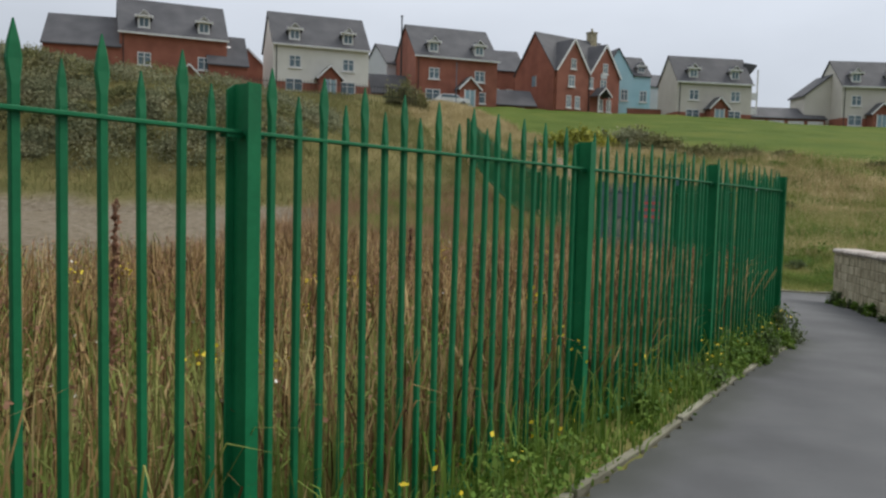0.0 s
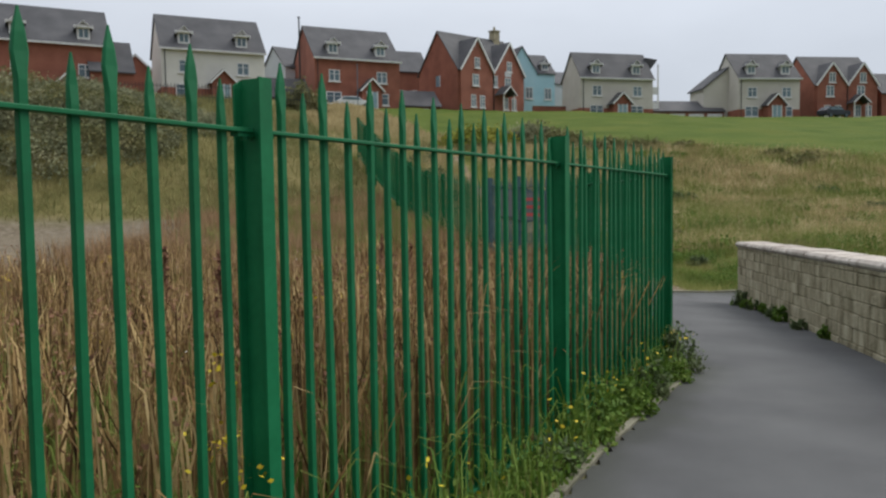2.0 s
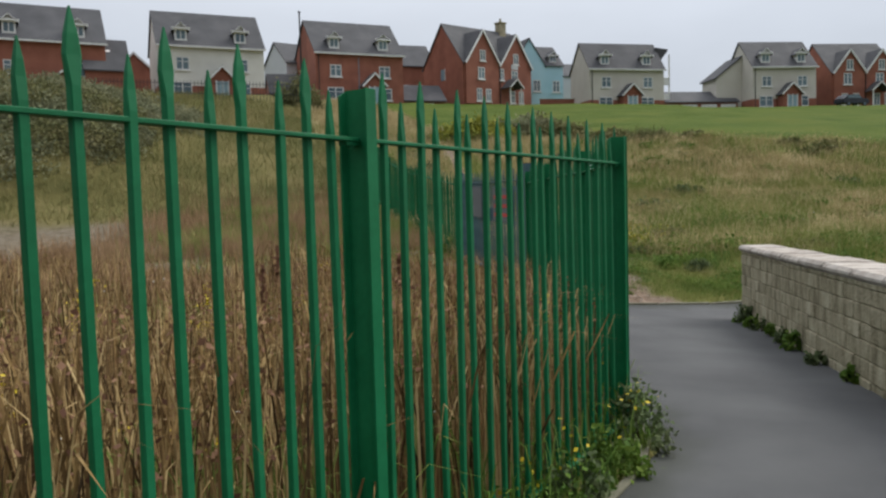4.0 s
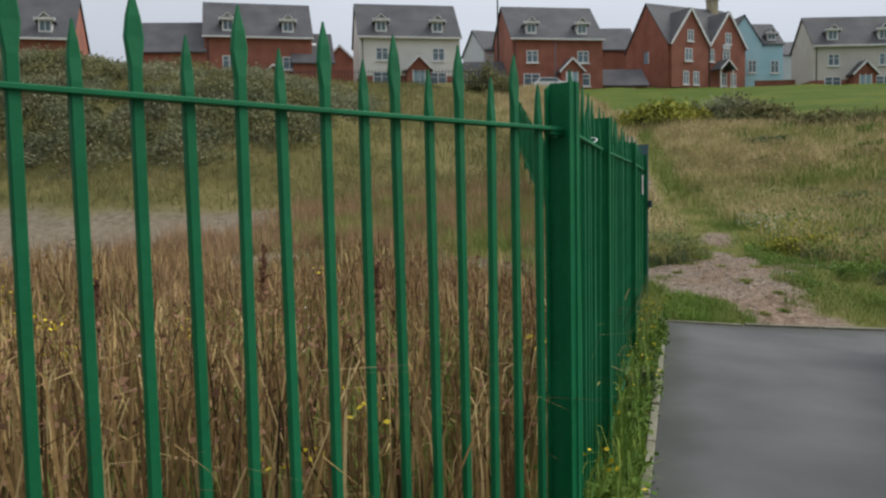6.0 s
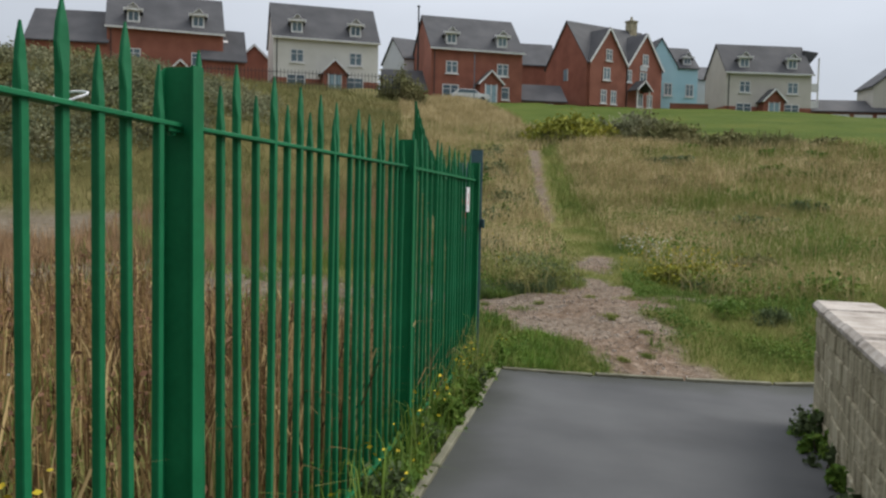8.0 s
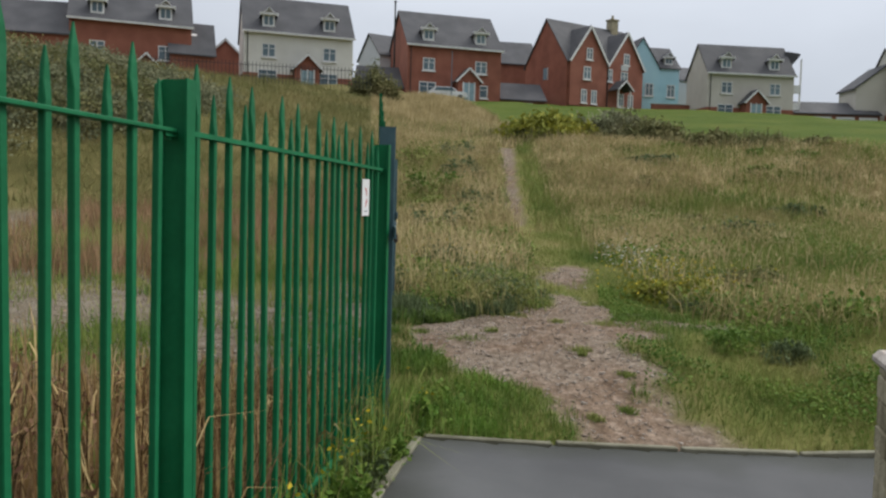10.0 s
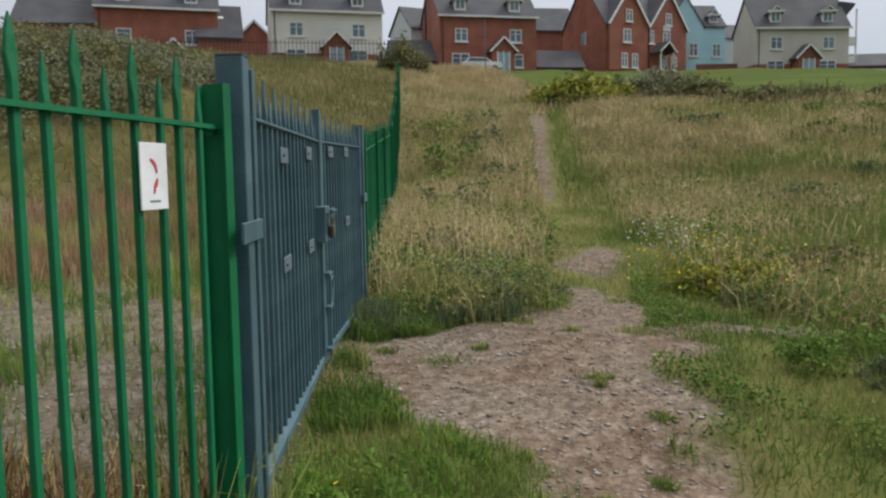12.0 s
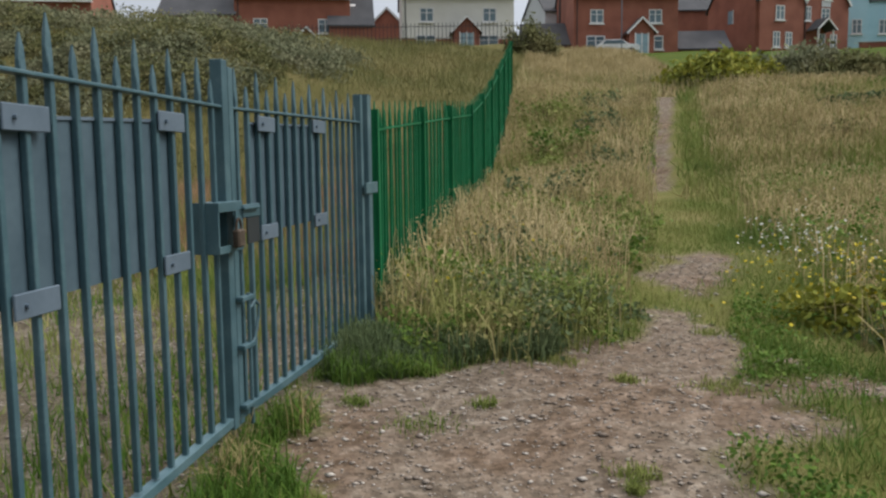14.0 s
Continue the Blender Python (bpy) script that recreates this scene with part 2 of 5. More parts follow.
def poly_dist(x, y, pts):
    """Distance to a line of points."""
    best = np.full(np.shape(x), 1e9)
    for (ax, ay), (bx, by) in zip(pts[:-1], pts[1:]):
        dx, dy = bx - ax, by - ay
        t = np.clip(((x - ax) * dx + (y - ay) * dy) / (dx * dx + dy * dy), 0, 1)
        best = np.minimum(best, np.hypot(x - ax - t * dx, y - ay - t * dy))
    return best


TRAIL = [(1.2, 12.6), (1.05, 14.2), (0.55, 17.5), (-0.3, 22.3), (-0.45, 24.0), (-1.1, 29), (-1.75, 34.5), (-2.0, 38)]


def dirt_mask(x, y):
    """1 on the bare stony ground by the gate and on the trodden trail."""
    n = 0.2 * wob(x, y, 1.6) + 0.2 * wob(x + 3, y - 5, 3.7) + 0.12 * wob(x - 1, y + 4, 8.0)
    left = np.interp(y, [7.0, 7.6, 8.3, 8.9, 9.4, 10.2, 10.7, 11.2, 11.9, 12.7], [1.4, 1.35, 0.9, 0.1, -0.5, -0.8, -0.55, 0.2, 0.7, 1.0])
    right = np.interp(y, [7.0, 8.2, 8.6, 9.3, 10.0, 10.6, 11.6, 12.7], [2.6, 2.6, 2.3, 2.2, 1.95, 2.2, 2.15, 1.6])
    run = np.minimum(np.minimum(x - left, right - x), np.minimum(y - 6.9, (12.8 - y) * 0.6))
    d = (1 - np.hypot((x - 1.2) / 0.55, (y - 14.7) / 1.1)) * 0.5
    arm = 0.26 - poly_dist(x, y, [(2.0, 11.3), (3.3, 11.25)])
    near = np.maximum(np.maximum(run, d), arm) + n
    e = poly_dist(x, y, TRAIL[3:]) / (0.24 + 0.12 * smooth(26, 36, y))
    return np.maximum(smooth(-0.05, 0.18, near), smooth(1.3, 0.8, e) * smooth(22.6, 23.4, y) * smooth(36.5, 35, y))


def trail_mask(x, y):
    return smooth(0.75, 0.3, poly_dist(x, y, TRAIL) + 0.1 * wob(x, y, 2))


def inside(x, y):
    """1 inside the fenced compound."""
    return smooth(0.02, -0.12, x - fence_x(y))


def yard_mask(x, y):
    """1 on the gravel yard inside the fence."""
    n = 0.8 * wob(x, y, 0.7)
    reeds = np.minimum(7.5 + n + (x - fence_x(y)), np.clip(5.2 - 0.42 * x, 5.2, 8.0) + n - y)
    return inside(x, y) * smooth(0.3, -0.3, reeds) * smooth(22, 19.5, y + n) * smooth(-34, -30, x)


def reed_mask(x, y):
    n = 0.8 * wob(x, y, 0.7)
    reeds = np.minimum(7.5 + n + (x - fence_x(y)), np.clip(5.2 - 0.42 * x, 5.2, 8.0) + n - y)
    return inside(x, y) * smooth(-0.3, 0.4, reeds)


def lawn_mask(x, y):
    edge = np.interp(x, [-60, -14, -9, -4, -1.5, 3, 8, 14, 30, 80], [92, 88, 76, 54, 42, 43, 38, 34, 31, 28])
    return smooth(-1.0, 1.5, y - edge + 1.2 * wob(x, y, 0.4))


def axis(segments):
    out = []
    for a, b, step in segments:
        n = max(1, round((b - a) / step))
        out += [a + (b - a) * i / n for i in range(n)]
    return np.array(out + [segments[-1][1]])


def np_mesh(name, verts, faces):
    """A mesh from arrays; all faces have the same number of corners."""
    me = bpy.data.meshes.new(name)
    k = faces.shape[1]
    me.vertices.add(len(verts))
    me.vertices.foreach_set("co", np.ascontiguousarray(verts, dtype=np.float32).ravel())
    me.loops.add(faces.size)
    me.loops.foreach_set("vertex_index", np.ascontiguousarray(faces, dtype=np.int32).ravel())
    me.polygons.add(len(faces))
    me.polygons.foreach_set("loop_start", np.arange(0, faces.size, k, dtype=np.int32))
    me.update(calc_edges=True)
    me.validate()
    return me


def sheet(name, xs, ys, zfun, keep=None):
    X, Y = np.meshgrid(xs, ys)
    V = np.stack([X, Y, zfun(X, Y)], -1).reshape(-1, 3)
    nx = len(xs)
    i = np.arange((len(ys) - 1) * nx).reshape(-1, nx)[:, :-1].ravel()
    F = np.stack([i, i + 1, i + nx + 1, i + nx], -1)
    if keep is not None:
        c = V[F].mean(1)
        F = F[keep(c[:, 0], c[:, 1])]
    me = np_mesh(name, V, F)
    me.polygons.foreach_set("use_smooth", np.ones(len(F), dtype=bool))
    return me


def ground_material():
    m = bpy.data.materials.new("hillside_ground")
    m.use_nodes = True
    n, l = m.node_tree.nodes, m.node_tree.links
    p = n["Principled BSDF"]
    tc = n.new("ShaderNodeTexCoord")

    def noise_at(s, d=6):
        t = n.new("ShaderNodeTexNoise")
        t.inputs["Scale"].default_value, t.inputs["Detail"].default_value = s, d
        l.new(tc.outputs["Object"], t.inputs["Vector"])
        return t.outputs["Fac"]

    def ramp(fac, cols):
        r = n.new("ShaderNodeValToRGB")
        while len(r.color_ramp.elements) < len(cols):
            r.color_ramp.elements.new(0.5)
        for i, c in enumerate(cols):
            r.color_ramp.elements[i].position, r.color_ramp.elements[i].color = 0.3 + 0.4 * i / (len(cols) - 1), (*c, 1)
        l.new(fac, r.inputs["Fac"])
        return r.outputs["Color"]

    def blend(name, a, b):
        t = n.new("ShaderNodeAttribute")
        t.attribute_name = name
        x = n.new("ShaderNodeMix")
        x.data_type = "RGBA"
        l.new(t.outputs["Fac"], x.inputs["Factor"])
        l.new(a, x.inputs["A"])
        l.new(b, x.inputs["B"])
        return x.outputs["Result"]

    rough = ramp(noise_at(0.9), [(0.075, 0.088, 0.022), (0.115, 0.12, 0.033), (0.155, 0.145, 0.05), (0.19, 0.16, 0.065)])
    lawn = ramp(noise_at(0.22), [(0.052, 0.08, 0.013), (0.07, 0.098, 0.018), (0.096, 0.113, 0.024)])
    dirt_b = ramp(noise_at(11, 9), [(0.10, 0.076, 0.056), (0.155, 0.12, 0.091), (0.206, 0.165, 0.128), (0.28, 0.234, 0.188)])
    dirt = ramp(noise_at(7, 9), [(0.085, 0.057, 0.038), (0.136, 0.094, 0.065), (0.183, 0.132, 0.097), (0.245, 0.188, 0.144)])
    dn = n.new("ShaderNodeMix")
    dn.data_type = "RGBA"
    dm = n.new("ShaderNodeMapRange")
    dm.inputs["From Min"].default_value, dm.inputs["From Max"].default_value = 0.4, 0.6
    l.new(noise_at(0.9, 5), dm.inputs["Value"])
    l.new(dm.outputs[0], dn.inputs["Factor"])
    l.new(dirt, dn.inputs["A"])
    l.new(dirt_b, dn.inputs["B"])
    vor = n.new("ShaderNodeTexVoronoi")
    vor.inputs["Scale"].default_value = 38
    l.new(tc.outputs["Object"], vor.inputs["Vector"])
    vs = n.new("ShaderNodeSeparateColor")
    l.new(vor.outputs["Color"], vs.inputs[0])
    vm = n.new("ShaderNodeMapRange")
    vm.inputs["To Min"].default_value, vm.inputs["To Max"].default_value = 0.62, 1.4
    l.new(vs.outputs[0], vm.inputs["Value"])

    def gravelly(c):
        x = n.new("ShaderNodeMix")
        x.data_type, x.blend_type = "RGBA", "MULTIPLY"
        x.inputs["Factor"].default_value = 0.85
        l.new(c, x.inputs["A"])
        l.new(vm.outputs[0], x.inputs["B"])
        return x.outputs["Result"]

    dirt = gravelly(dn.outputs["Result"])
    yard = ramp(noise_at(4, 9), [(0.10, 0.08, 0.052), (0.148, 0.122, 0.088), (0.19, 0.162, 0.125)])
    yard = gravelly(yard)
    mound = ramp(noise_at(0.5), [(0.075, 0.072, 0.026), (0.115, 0.102, 0.038), (0.155, 0.13, 0.055)])
    c = blend("yard", blend("dirt", blend("lawn", blend("mound", rough, mound), lawn), dirt), yard)
    l.new(c, p.inputs["Base Color"])
    p.inputs["Roughness"].default_value = 0.95
    p.inputs["Specular IOR Level"].default_value = 0.05
    bp = n.new("ShaderNodeBump")
    bp.inputs["Strength"].default_value, bp.inputs["Distance"].default_value = 0.55, 0.012
    hsum = n.new("ShaderNodeMath")
    l.new(noise_at(60, 10), hsum.inputs[0])
    l.new(vs.outputs[1], hsum.inputs[1])
    l.new(hsum.outputs[0], bp.inputs["Height"])
    l.new(bp.outputs[0], p.inputs["Normal"])
    return m


gx = axis([(-900, -120, 60), (-120, -40, 8), (-40, -10, 0.8), (-10, 8, 0.16), (8, 32, 0.6), (32, 120, 6), (120, 900, 60)])
gy = axis([(-500, -60, 40), (-60, -16, 4), (-16, 0, 0.4), (0, 20, 0.16), (20, 40, 0.3), (40, 110, 1.5), (110, 200, 10), (200, 1200, 80)])


def ground_z(x, y):
    return height(x, y) - 0.12 * smooth(-0.02, 0.10, tarmac_side(x, y))


me = sheet("ground", gx, gy, ground_z)
gxx, gyy = [np.array([v.co[i] for v in me.vertices]) for i in (0, 1)]
for aname, fun in (("dirt", dirt_mask), ("yard", yard_mask), ("lawn", lawn_mask), ("mound", lambda x, y: inside(x, y) * smooth(18, 22, y))):
    me.attributes.new(aname, "FLOAT", "POINT").data.foreach_set("value", fun(gxx, gyy).astype(np.float32))
me.materials.append(ground_material())
tagged(new("ground", me), "hillside of rough grass, mown lawn, gravel yard and bare stony earth", "ground", kind="structure")

me = sheet("path", axis([(-16, 6.3, 0.12)]), axis([(-18, 9.6, 0.12)]), lambda x, y: height(x, y) + 0.004, lambda x, y: tarmac_side(x, y) > -0.02)
pv = np.empty(len(me.vertices) * 3, dtype=np.float32)
me.vertices.foreach_get("co", pv)
pv = pv.reshape(-1, 3).astype(float)
for _ in range(4):
    sd = np.minimum(tarmac_side(pv[:, 0], pv[:, 1]), 0)
    gx_ = (tarmac_side(pv[:, 0] + 0.01, pv[:, 1]) - tarmac_side(pv[:, 0] - 0.01, pv[:, 1])) / 0.02
    gy_ = (tarmac_side(pv[:, 0], pv[:, 1] + 0.01) - tarmac_side(pv[:, 0], pv[:, 1] - 0.01)) / 0.02
    near = sd > -0.4
    pv[:, 0] -= np.where(near, sd * gx_, 0)
    pv[:, 1] -= np.where(near, sd * gy_, 0)
pv[:, 2] = height(pv[:, 0], pv[:, 1]) + 0.004
me.vertices.foreach_set("co", pv.astype(np.float32).ravel())
me.update()
edge = smooth(0.42, 0.02, tarmac_side(pv[:, 0], pv[:, 1]) + 0.12 * wob(pv[:, 0], pv[:, 1], 3.0) + 0.08 * wob(pv[:, 0], pv[:, 1], 7.0))
me.attributes.new("edge", "FLOAT", "POINT").data.foreach_set("value", edge.astype(np.float32))
tn, tl = M_tarmac.node_tree.nodes, M_tarmac.node_tree.links
t_base = tn["Principled BSDF"].inputs["Base Color"].links[0].from_socket
t_edge = tn.new("ShaderNodeAttribute")
t_edge.attribute_name = "edge"
# the tarmac colour turns darker, unevenly, towards its edges
t_darken = tn.new("ShaderNodeMix")
t_darken.data_type, t_darken.blend_type = "RGBA", "MULTIPLY"
t_darken.inputs["B"].default_value = (0.66, 0.68, 0.6, 1)
tl.new(t_edge.outputs["Fac"], t_darken.inputs["Factor"])
tl.new(t_base, t_darken.inputs["A"])
tl.new(t_darken.outputs["Result"], tn["Principled BSDF"].inputs["Base Color"])
me.materials.append(M_tarmac)
tagged(new("path", me), "worn grey tarmac footpath between fence and wall", "path", kind="structure")

# ---------------------------------------------------------------- mesh helpers


def part(name, bm, material, parent, label=""):
    me = bpy.data.meshes.new(name)
    bm.to_mesh(me)
    bm.free()
    me.materials.append(material)
    ob = new(name, me)
    ob.parent = parent
    if label:
        ob["label"] = label
    return ob


def thing(name, at, label, category, group="", kind="", rz=0.0):
    e = new(name)
    e.empty_display_size = 0.1
    e.matrix_basis = pose(*at, 0, 0, rz)
    return tagged(e, label, category, group, kind)


def box(x0, x1, y0, y1, z0, z1, bevel=0.0, bm=None):
    b = bmesh.new()
    r = bmesh.ops.create_cube(b, size=1.0)
    for v in r["verts"]:
        v.co = Vector(((x0 + x1) / 2 + v.co.x * (x1 - x0), (y0 + y1) / 2 + v.co.y * (y1 - y0), (z0 + z1) / 2 + v.co.z * (z1 - z0)))
    if bevel:
        bmesh.ops.bevel(b, geom=b.edges[:], offset=bevel, segments=1, affect="EDGES")
    return join(bm, b)


def join(bm, b):
    if bm is None:
        return b
    me = bpy.data.meshes.new("tmp")
    b.to_mesh(me)
    b.free()
    bm.from_mesh(me)
    bpy.data.meshes.remove(me)
    return bm


def beam(a, c, w, h, bevel=0.0, bm=None):
    """A bar from a to c, w wide across and h high."""
    a, c = Vector(a), Vector(c)
    d = c - a
    b = bmesh.new()
    r = bmesh.ops.create_cube(b, size=1.0)
    side = Vector((0, 0, 1)).cross(d)
    side = side.normalized() if side.length > 1e-6 else Vector((1, 0, 0))
    up = d.cross(side).normalized()
    for v in r["verts"]:
        v.co = a + d * (v.co.x + 0.5) + side * (v.co.y * w) + up * (v.co.z * h)
    if bevel:
        bmesh.ops.bevel(b, geom=b.edges[:], offset=bevel, segments=1, affect="EDGES")
    return join(bm, b)


def rod(a, c, r, n=8, bm=None, r2=None):
    a, c = Vector(a), Vector(c)
    b = bmesh.new()
    q = (c - a).to_track_quat("Z", "Y").to_matrix().to_4x4()
    bmesh.ops.create_cone(b, cap_ends=True, segments=n, radius1=r, radius2=r if r2 is None else r2, depth=(c - a).length, matrix=Matrix.Translation((a + c) / 2) @ q)
    return join(bm, b)


def prism(poly, y0, y1, bm=None):
    """A polygon in x and z drawn out from y0 to y1."""
    b = bmesh.new()
    f = [b.verts.new((x, y0, z)) for x, z in poly]
    k = [b.verts.new((x, y1, z)) for x, z in poly]
    b.faces.new(f)
    b.faces.new(k[::-1])
    for i in range(len(poly)):
        j = (i + 1) % len(poly)
        b.faces.new((f[j], f[i], k[i], k[j]))
    bmesh.ops.recalc_face_normals(b, faces=b.faces[:])
    return join(bm, b)


def turned(b, m):
    bmesh.ops.transform(b, matrix=m, verts=b.verts[:])
    return b


def share(name, data, parent, m):
    ob = new(name, data)
    ob.parent = parent
    ob.matrix_basis = m
    return ob

# ---------------------------------------------------------------- railings


def pale_mesh(name, length, w, t, head, material, flare=0.72):
    """A flat upright bar with a spear head; its foot at z = 0, its width along x; flare: half the head's width over w."""
    b = bmesh.new()
    prof = [(0, w / 2), (length - head, w / 2), (length - head * 0.62, w * flare), (length - head * 0.35, w * flare * 0.72), (length, w * 0.06)]
    rings = []
    for z, h in prof:
        tt = t * (0.5 if z <= length - head else 0.3 if z < length - head * 0.2 else 0.12)
        rings.append([b.verts.new(p) for p in ((-h, -tt * 0.7, z), (-h * 0.82, -tt, z), (h * 0.82, -tt, z), (h, -tt * 0.7, z), (h, tt * 0.7, z), (h * 0.82, tt, z), (-h * 0.82, tt, z), (-h, tt * 0.7, z))])
    for r0, r1 in zip(rings[:-1], rings[1:]):
        for i in range(8):
            j = (i + 1) % 8
            b.faces.new((r0[i], r0[j], r1[j], r1[i]))
    b.faces.new(rings[0][::-1])
    b.faces.new(rings[-1])
    me = bpy.data.meshes.new(name)
    b.to_mesh(me)
    b.free()
    me.materials.append(material)
    return me


def post_mesh(length, material, depth=0.112, width=0.058):
    """A rolled steel joist: two flanges along the fence and a web between them, its top trimmed."""
    b = bmesh.new()
    w, d, t, k = width / 2, depth / 2, 0.008, 0.005
    prof = [(-w, -d), (w, -d), (w, -d + t), (k, -d + 2 * t), (k, d - 2 * t), (w, d - t), (w, d), (-w, d), (-w, d - t), (-k, d - 2 * t), (-k, -d + 2 * t), (-w, -d + t)]
    rings = [[b.verts.new((x, y, z - (0.02 if z and abs(x) > k and y > 0 else 0.0))) for x, y in prof] for z in (0.0, length)]
    b.faces.new(rings[0][::-1])
    b.faces.new(rings[1])
    for i in range(12):
        j = (i + 1) % 12
        b.faces.new((rings[0][i], rings[0][j], rings[1][j], rings[1][i]))
    me = bpy.data.meshes.new("post")
    b.to_mesh(me)
    b.free()
    me.materials.append(material)
    return me


def bolt_mesh(material):
    b = rod((0, -0.012, 0), (0, 0.012, 0), 0.011, 6)
    me = bpy.data.meshes.new("bolt")
    b.to_mesh(me)
    b.free()
    me.materials.append(material)
    return me


TALL = pale_mesh("pale", 2.02, 0.027, 0.022, 0.17, M_green, 0.82)
SHORT = pale_mesh("pale", 1.935, 0.027, 0.022, 0.13, M_green, 0.52)
POST = post_mesh(2.25, M_postgreen)
BOLT = bolt_mesh(M_green)


def railing(label, posts, group, spacing=0.131):
    """posts: rows of x, y and the height of the upper rail. Bars stand at even steps between the posts."""
    base = (posts[0][0], posts[0][1], hz(posts[0][0], posts[0][1]))
    fence = thing("railing", base, label, "fence", group)
    o = Vector(base)
    for i, (x, y, zr) in enumerate(posts):
        a = posts[max(i - 1, 0)]
        c = posts[min(i + 1, len(posts) - 1)]
        turn = math.degrees(math.atan2(c[1] - a[1], c[0] - a[0]))
        share("post", POST, fence, Matrix.Translation(Vector((x, y, zr + 0.165 - 2.25)) - o) @ pose(0, 0, 0, 0, 0, turn))
    for (x0, y0, z0), (x1, y1, z1) in zip(posts[:-1], posts[1:]):
        a, c = Vector((x0, y0, z0)) - o, Vector((x1, y1, z1)) - o
        u = (c - a).normalized()
        for drop, nm in ((0.0, "upper_rail"), (1.655, "lower_rail")):
            dn = Vector((0, 0, drop))
            part(nm, beam(a - dn + u * 0.02, c - dn - u * 0.02, 0.046, 0.013, 0.002), M_green, fence)
        for e, s in ((a, 1), (c, -1)):
            share("bolt", BOLT, fence, Matrix.Translation(e + u * s * 0.045 - Vector((0, 0, 0.018))) @ pose(0, 0, 0, 90))
        for e, s in ((a, 1), (c, -1)):
            part("rail_bracket", beam(e + u * s * 0.005 - Vector((0, 0, 0.012)), e + u * s * 0.085 - Vector((0, 0, 0.012)), 0.03, 0.012, 0.002), M_green, fence)
        L = (c - a).length
        n = round(L / spacing)
        turn = math.degrees(math.atan2(u.y, u.x))
        for k in range(1, n):
            p = a + (c - a) * (k / n)
            tall = k % 2 == 1
            top = 0.235 if tall else 0.15
            me_ = TALL if tall else SHORT
            lean = pose(0, 0, 0, random.uniform(-0.4, 0.4), random.uniform(-0.4, 0.4), turn + random.uniform(-1.5, 1.5))
            share("pale", me_, fence, Matrix.Translation(p + Vector((0, 0, top - (2.02 if tall else 1.935)))) @ lean)
    return fence


D1 = (0.4705, 0.8824)
NEAR_POSTS = [(-2.605 - D1[0] * 2.75 * k, -4.845 - D1[1] * 2.75 * k, 1.847 + 0.013 * k) for k in (3, 2, 1)]
NEAR_POSTS += [(-2.598, -4.842, 1.847), (-1.305, -2.415, 1.832), (0, 0, 1.81)]
railing("green painted steel railing with spear tops beside the tarmac path", NEAR_POSTS, "green railings")
railing("green painted steel railing with a small white sign by the gate", [(0, 0.002, 1.81), (0.002, 1.43, 1.796), (0.005, 4.158, 1.80), (0, 6.93, 1.79)], "green railings")
FAR_POSTS = [(-1.1, 12.0, 1.84), (-1.63, 14.14, 2.01), (-2.17, 16.3, 2.18), (-2.72, 18.59, 2.36)]
for k in range(1, 7):
    FAR_POSTS.append((-2.72 - 3.69 * k / 6, 18.59 + 13.84 * k / 6, 2.36 + 3.48 * (k / 6) ** 1.15 - 0.374 * k / 6))
railing("green steel railing climbing the hill through long grass", FAR_POSTS, "green railings")

# small sign on the railing
s = thing("warning_sign", (0.022, 6.465, 1.605), "small white plastic notice with worn red print on the railing", "sign")
part("plate", turned(box(-0.002, 0.004, -0.078, 0.078, -0.11, 0.11, 0.0015), pose(0, 0, 0)), M_white, s)
for cy, cz, ra, rb, tilt in ((-0.004, 0.042, 0.026, 0.008, 140), (0.01, 0.02, 0.012, 0.006, 110), (0.006, -0.024, 0.02, 0.009, 55), (-0.004, -0.046, 0.013, 0.006, 75)):
    ct, st = math.cos(math.radians(tilt)), math.sin(math.radians(tilt))
    ring = [(ra * math.cos(6.283 * i / 12), rb * math.sin(6.283 * i / 12) + 0.25 * rb * math.cos(6.283 * i / 6)) for i in range(12)]
    part("printed_mark", turned(prism([(cy + u * ct - v * st, cz + u * st + v * ct) for u, v in ring], -0.0055, 0.0), pose(0, 0, 0, 0, 0, 90)), M_red, s, "worn red print")
part("printed_line", box(0, 0.0055, -0.03, 0.03, -0.084, -0.079), M_board, s, "faint grey line of print")
for z0 in (0.07, -0.07):
    part("clip", box(-0.05, -0.002, -0.03, 0.03, z0 - 0.012, z0 + 0.012), M_dark, s, "black fixing clip")

# ---------------------------------------------------------------- gates
GP, GM, G2 = Vector((0.0, 7.2, 0)), Vector((-0.555, 9.4, 0)), Vector((-1.0, 11.6, 0))
for p, top, lab in ((Vector((0.0, 7.09, 0)), 2.08, "tall grey-green steel gate post beside a green railing post"), (Vector((-1.035, 11.72, 0)), 2.09, "grey-green steel gate post where the hill railing starts")):
    g = thing("gate_post", (p.x, p.y, hz(p.x, p.y) - 0.05), lab, "gate post", "gate posts", rz=math.degrees(math.atan2(2.2, -0.55)) - 90)
    h = top - hz(p.x, p.y) + 0.05
    part("shaft", box(-0.055, 0.055, -0.055, 0.055, 0, h, 0.004), M_galv, g)
    part("cap", box(-0.057, 0.057, -0.057, 0.057, h, h + 0.004), M_galv, g)
    for z in (top - 0.7,):
        zz = z - hz(p.x, p.y) + 0.05
        part("hinge_bracket", box(0.056, 0.07, -0.2, 0.17, zz - 0.042, zz + 0.042, 0.003), M_galv, g)

GTALL = pale_mesh("bar", 1.72, 0.025, 0.024, 0.17, M_galv)
GSHORT = pale_mesh("bar", 1.64, 0.025, 0.024, 0.13, M_galv)


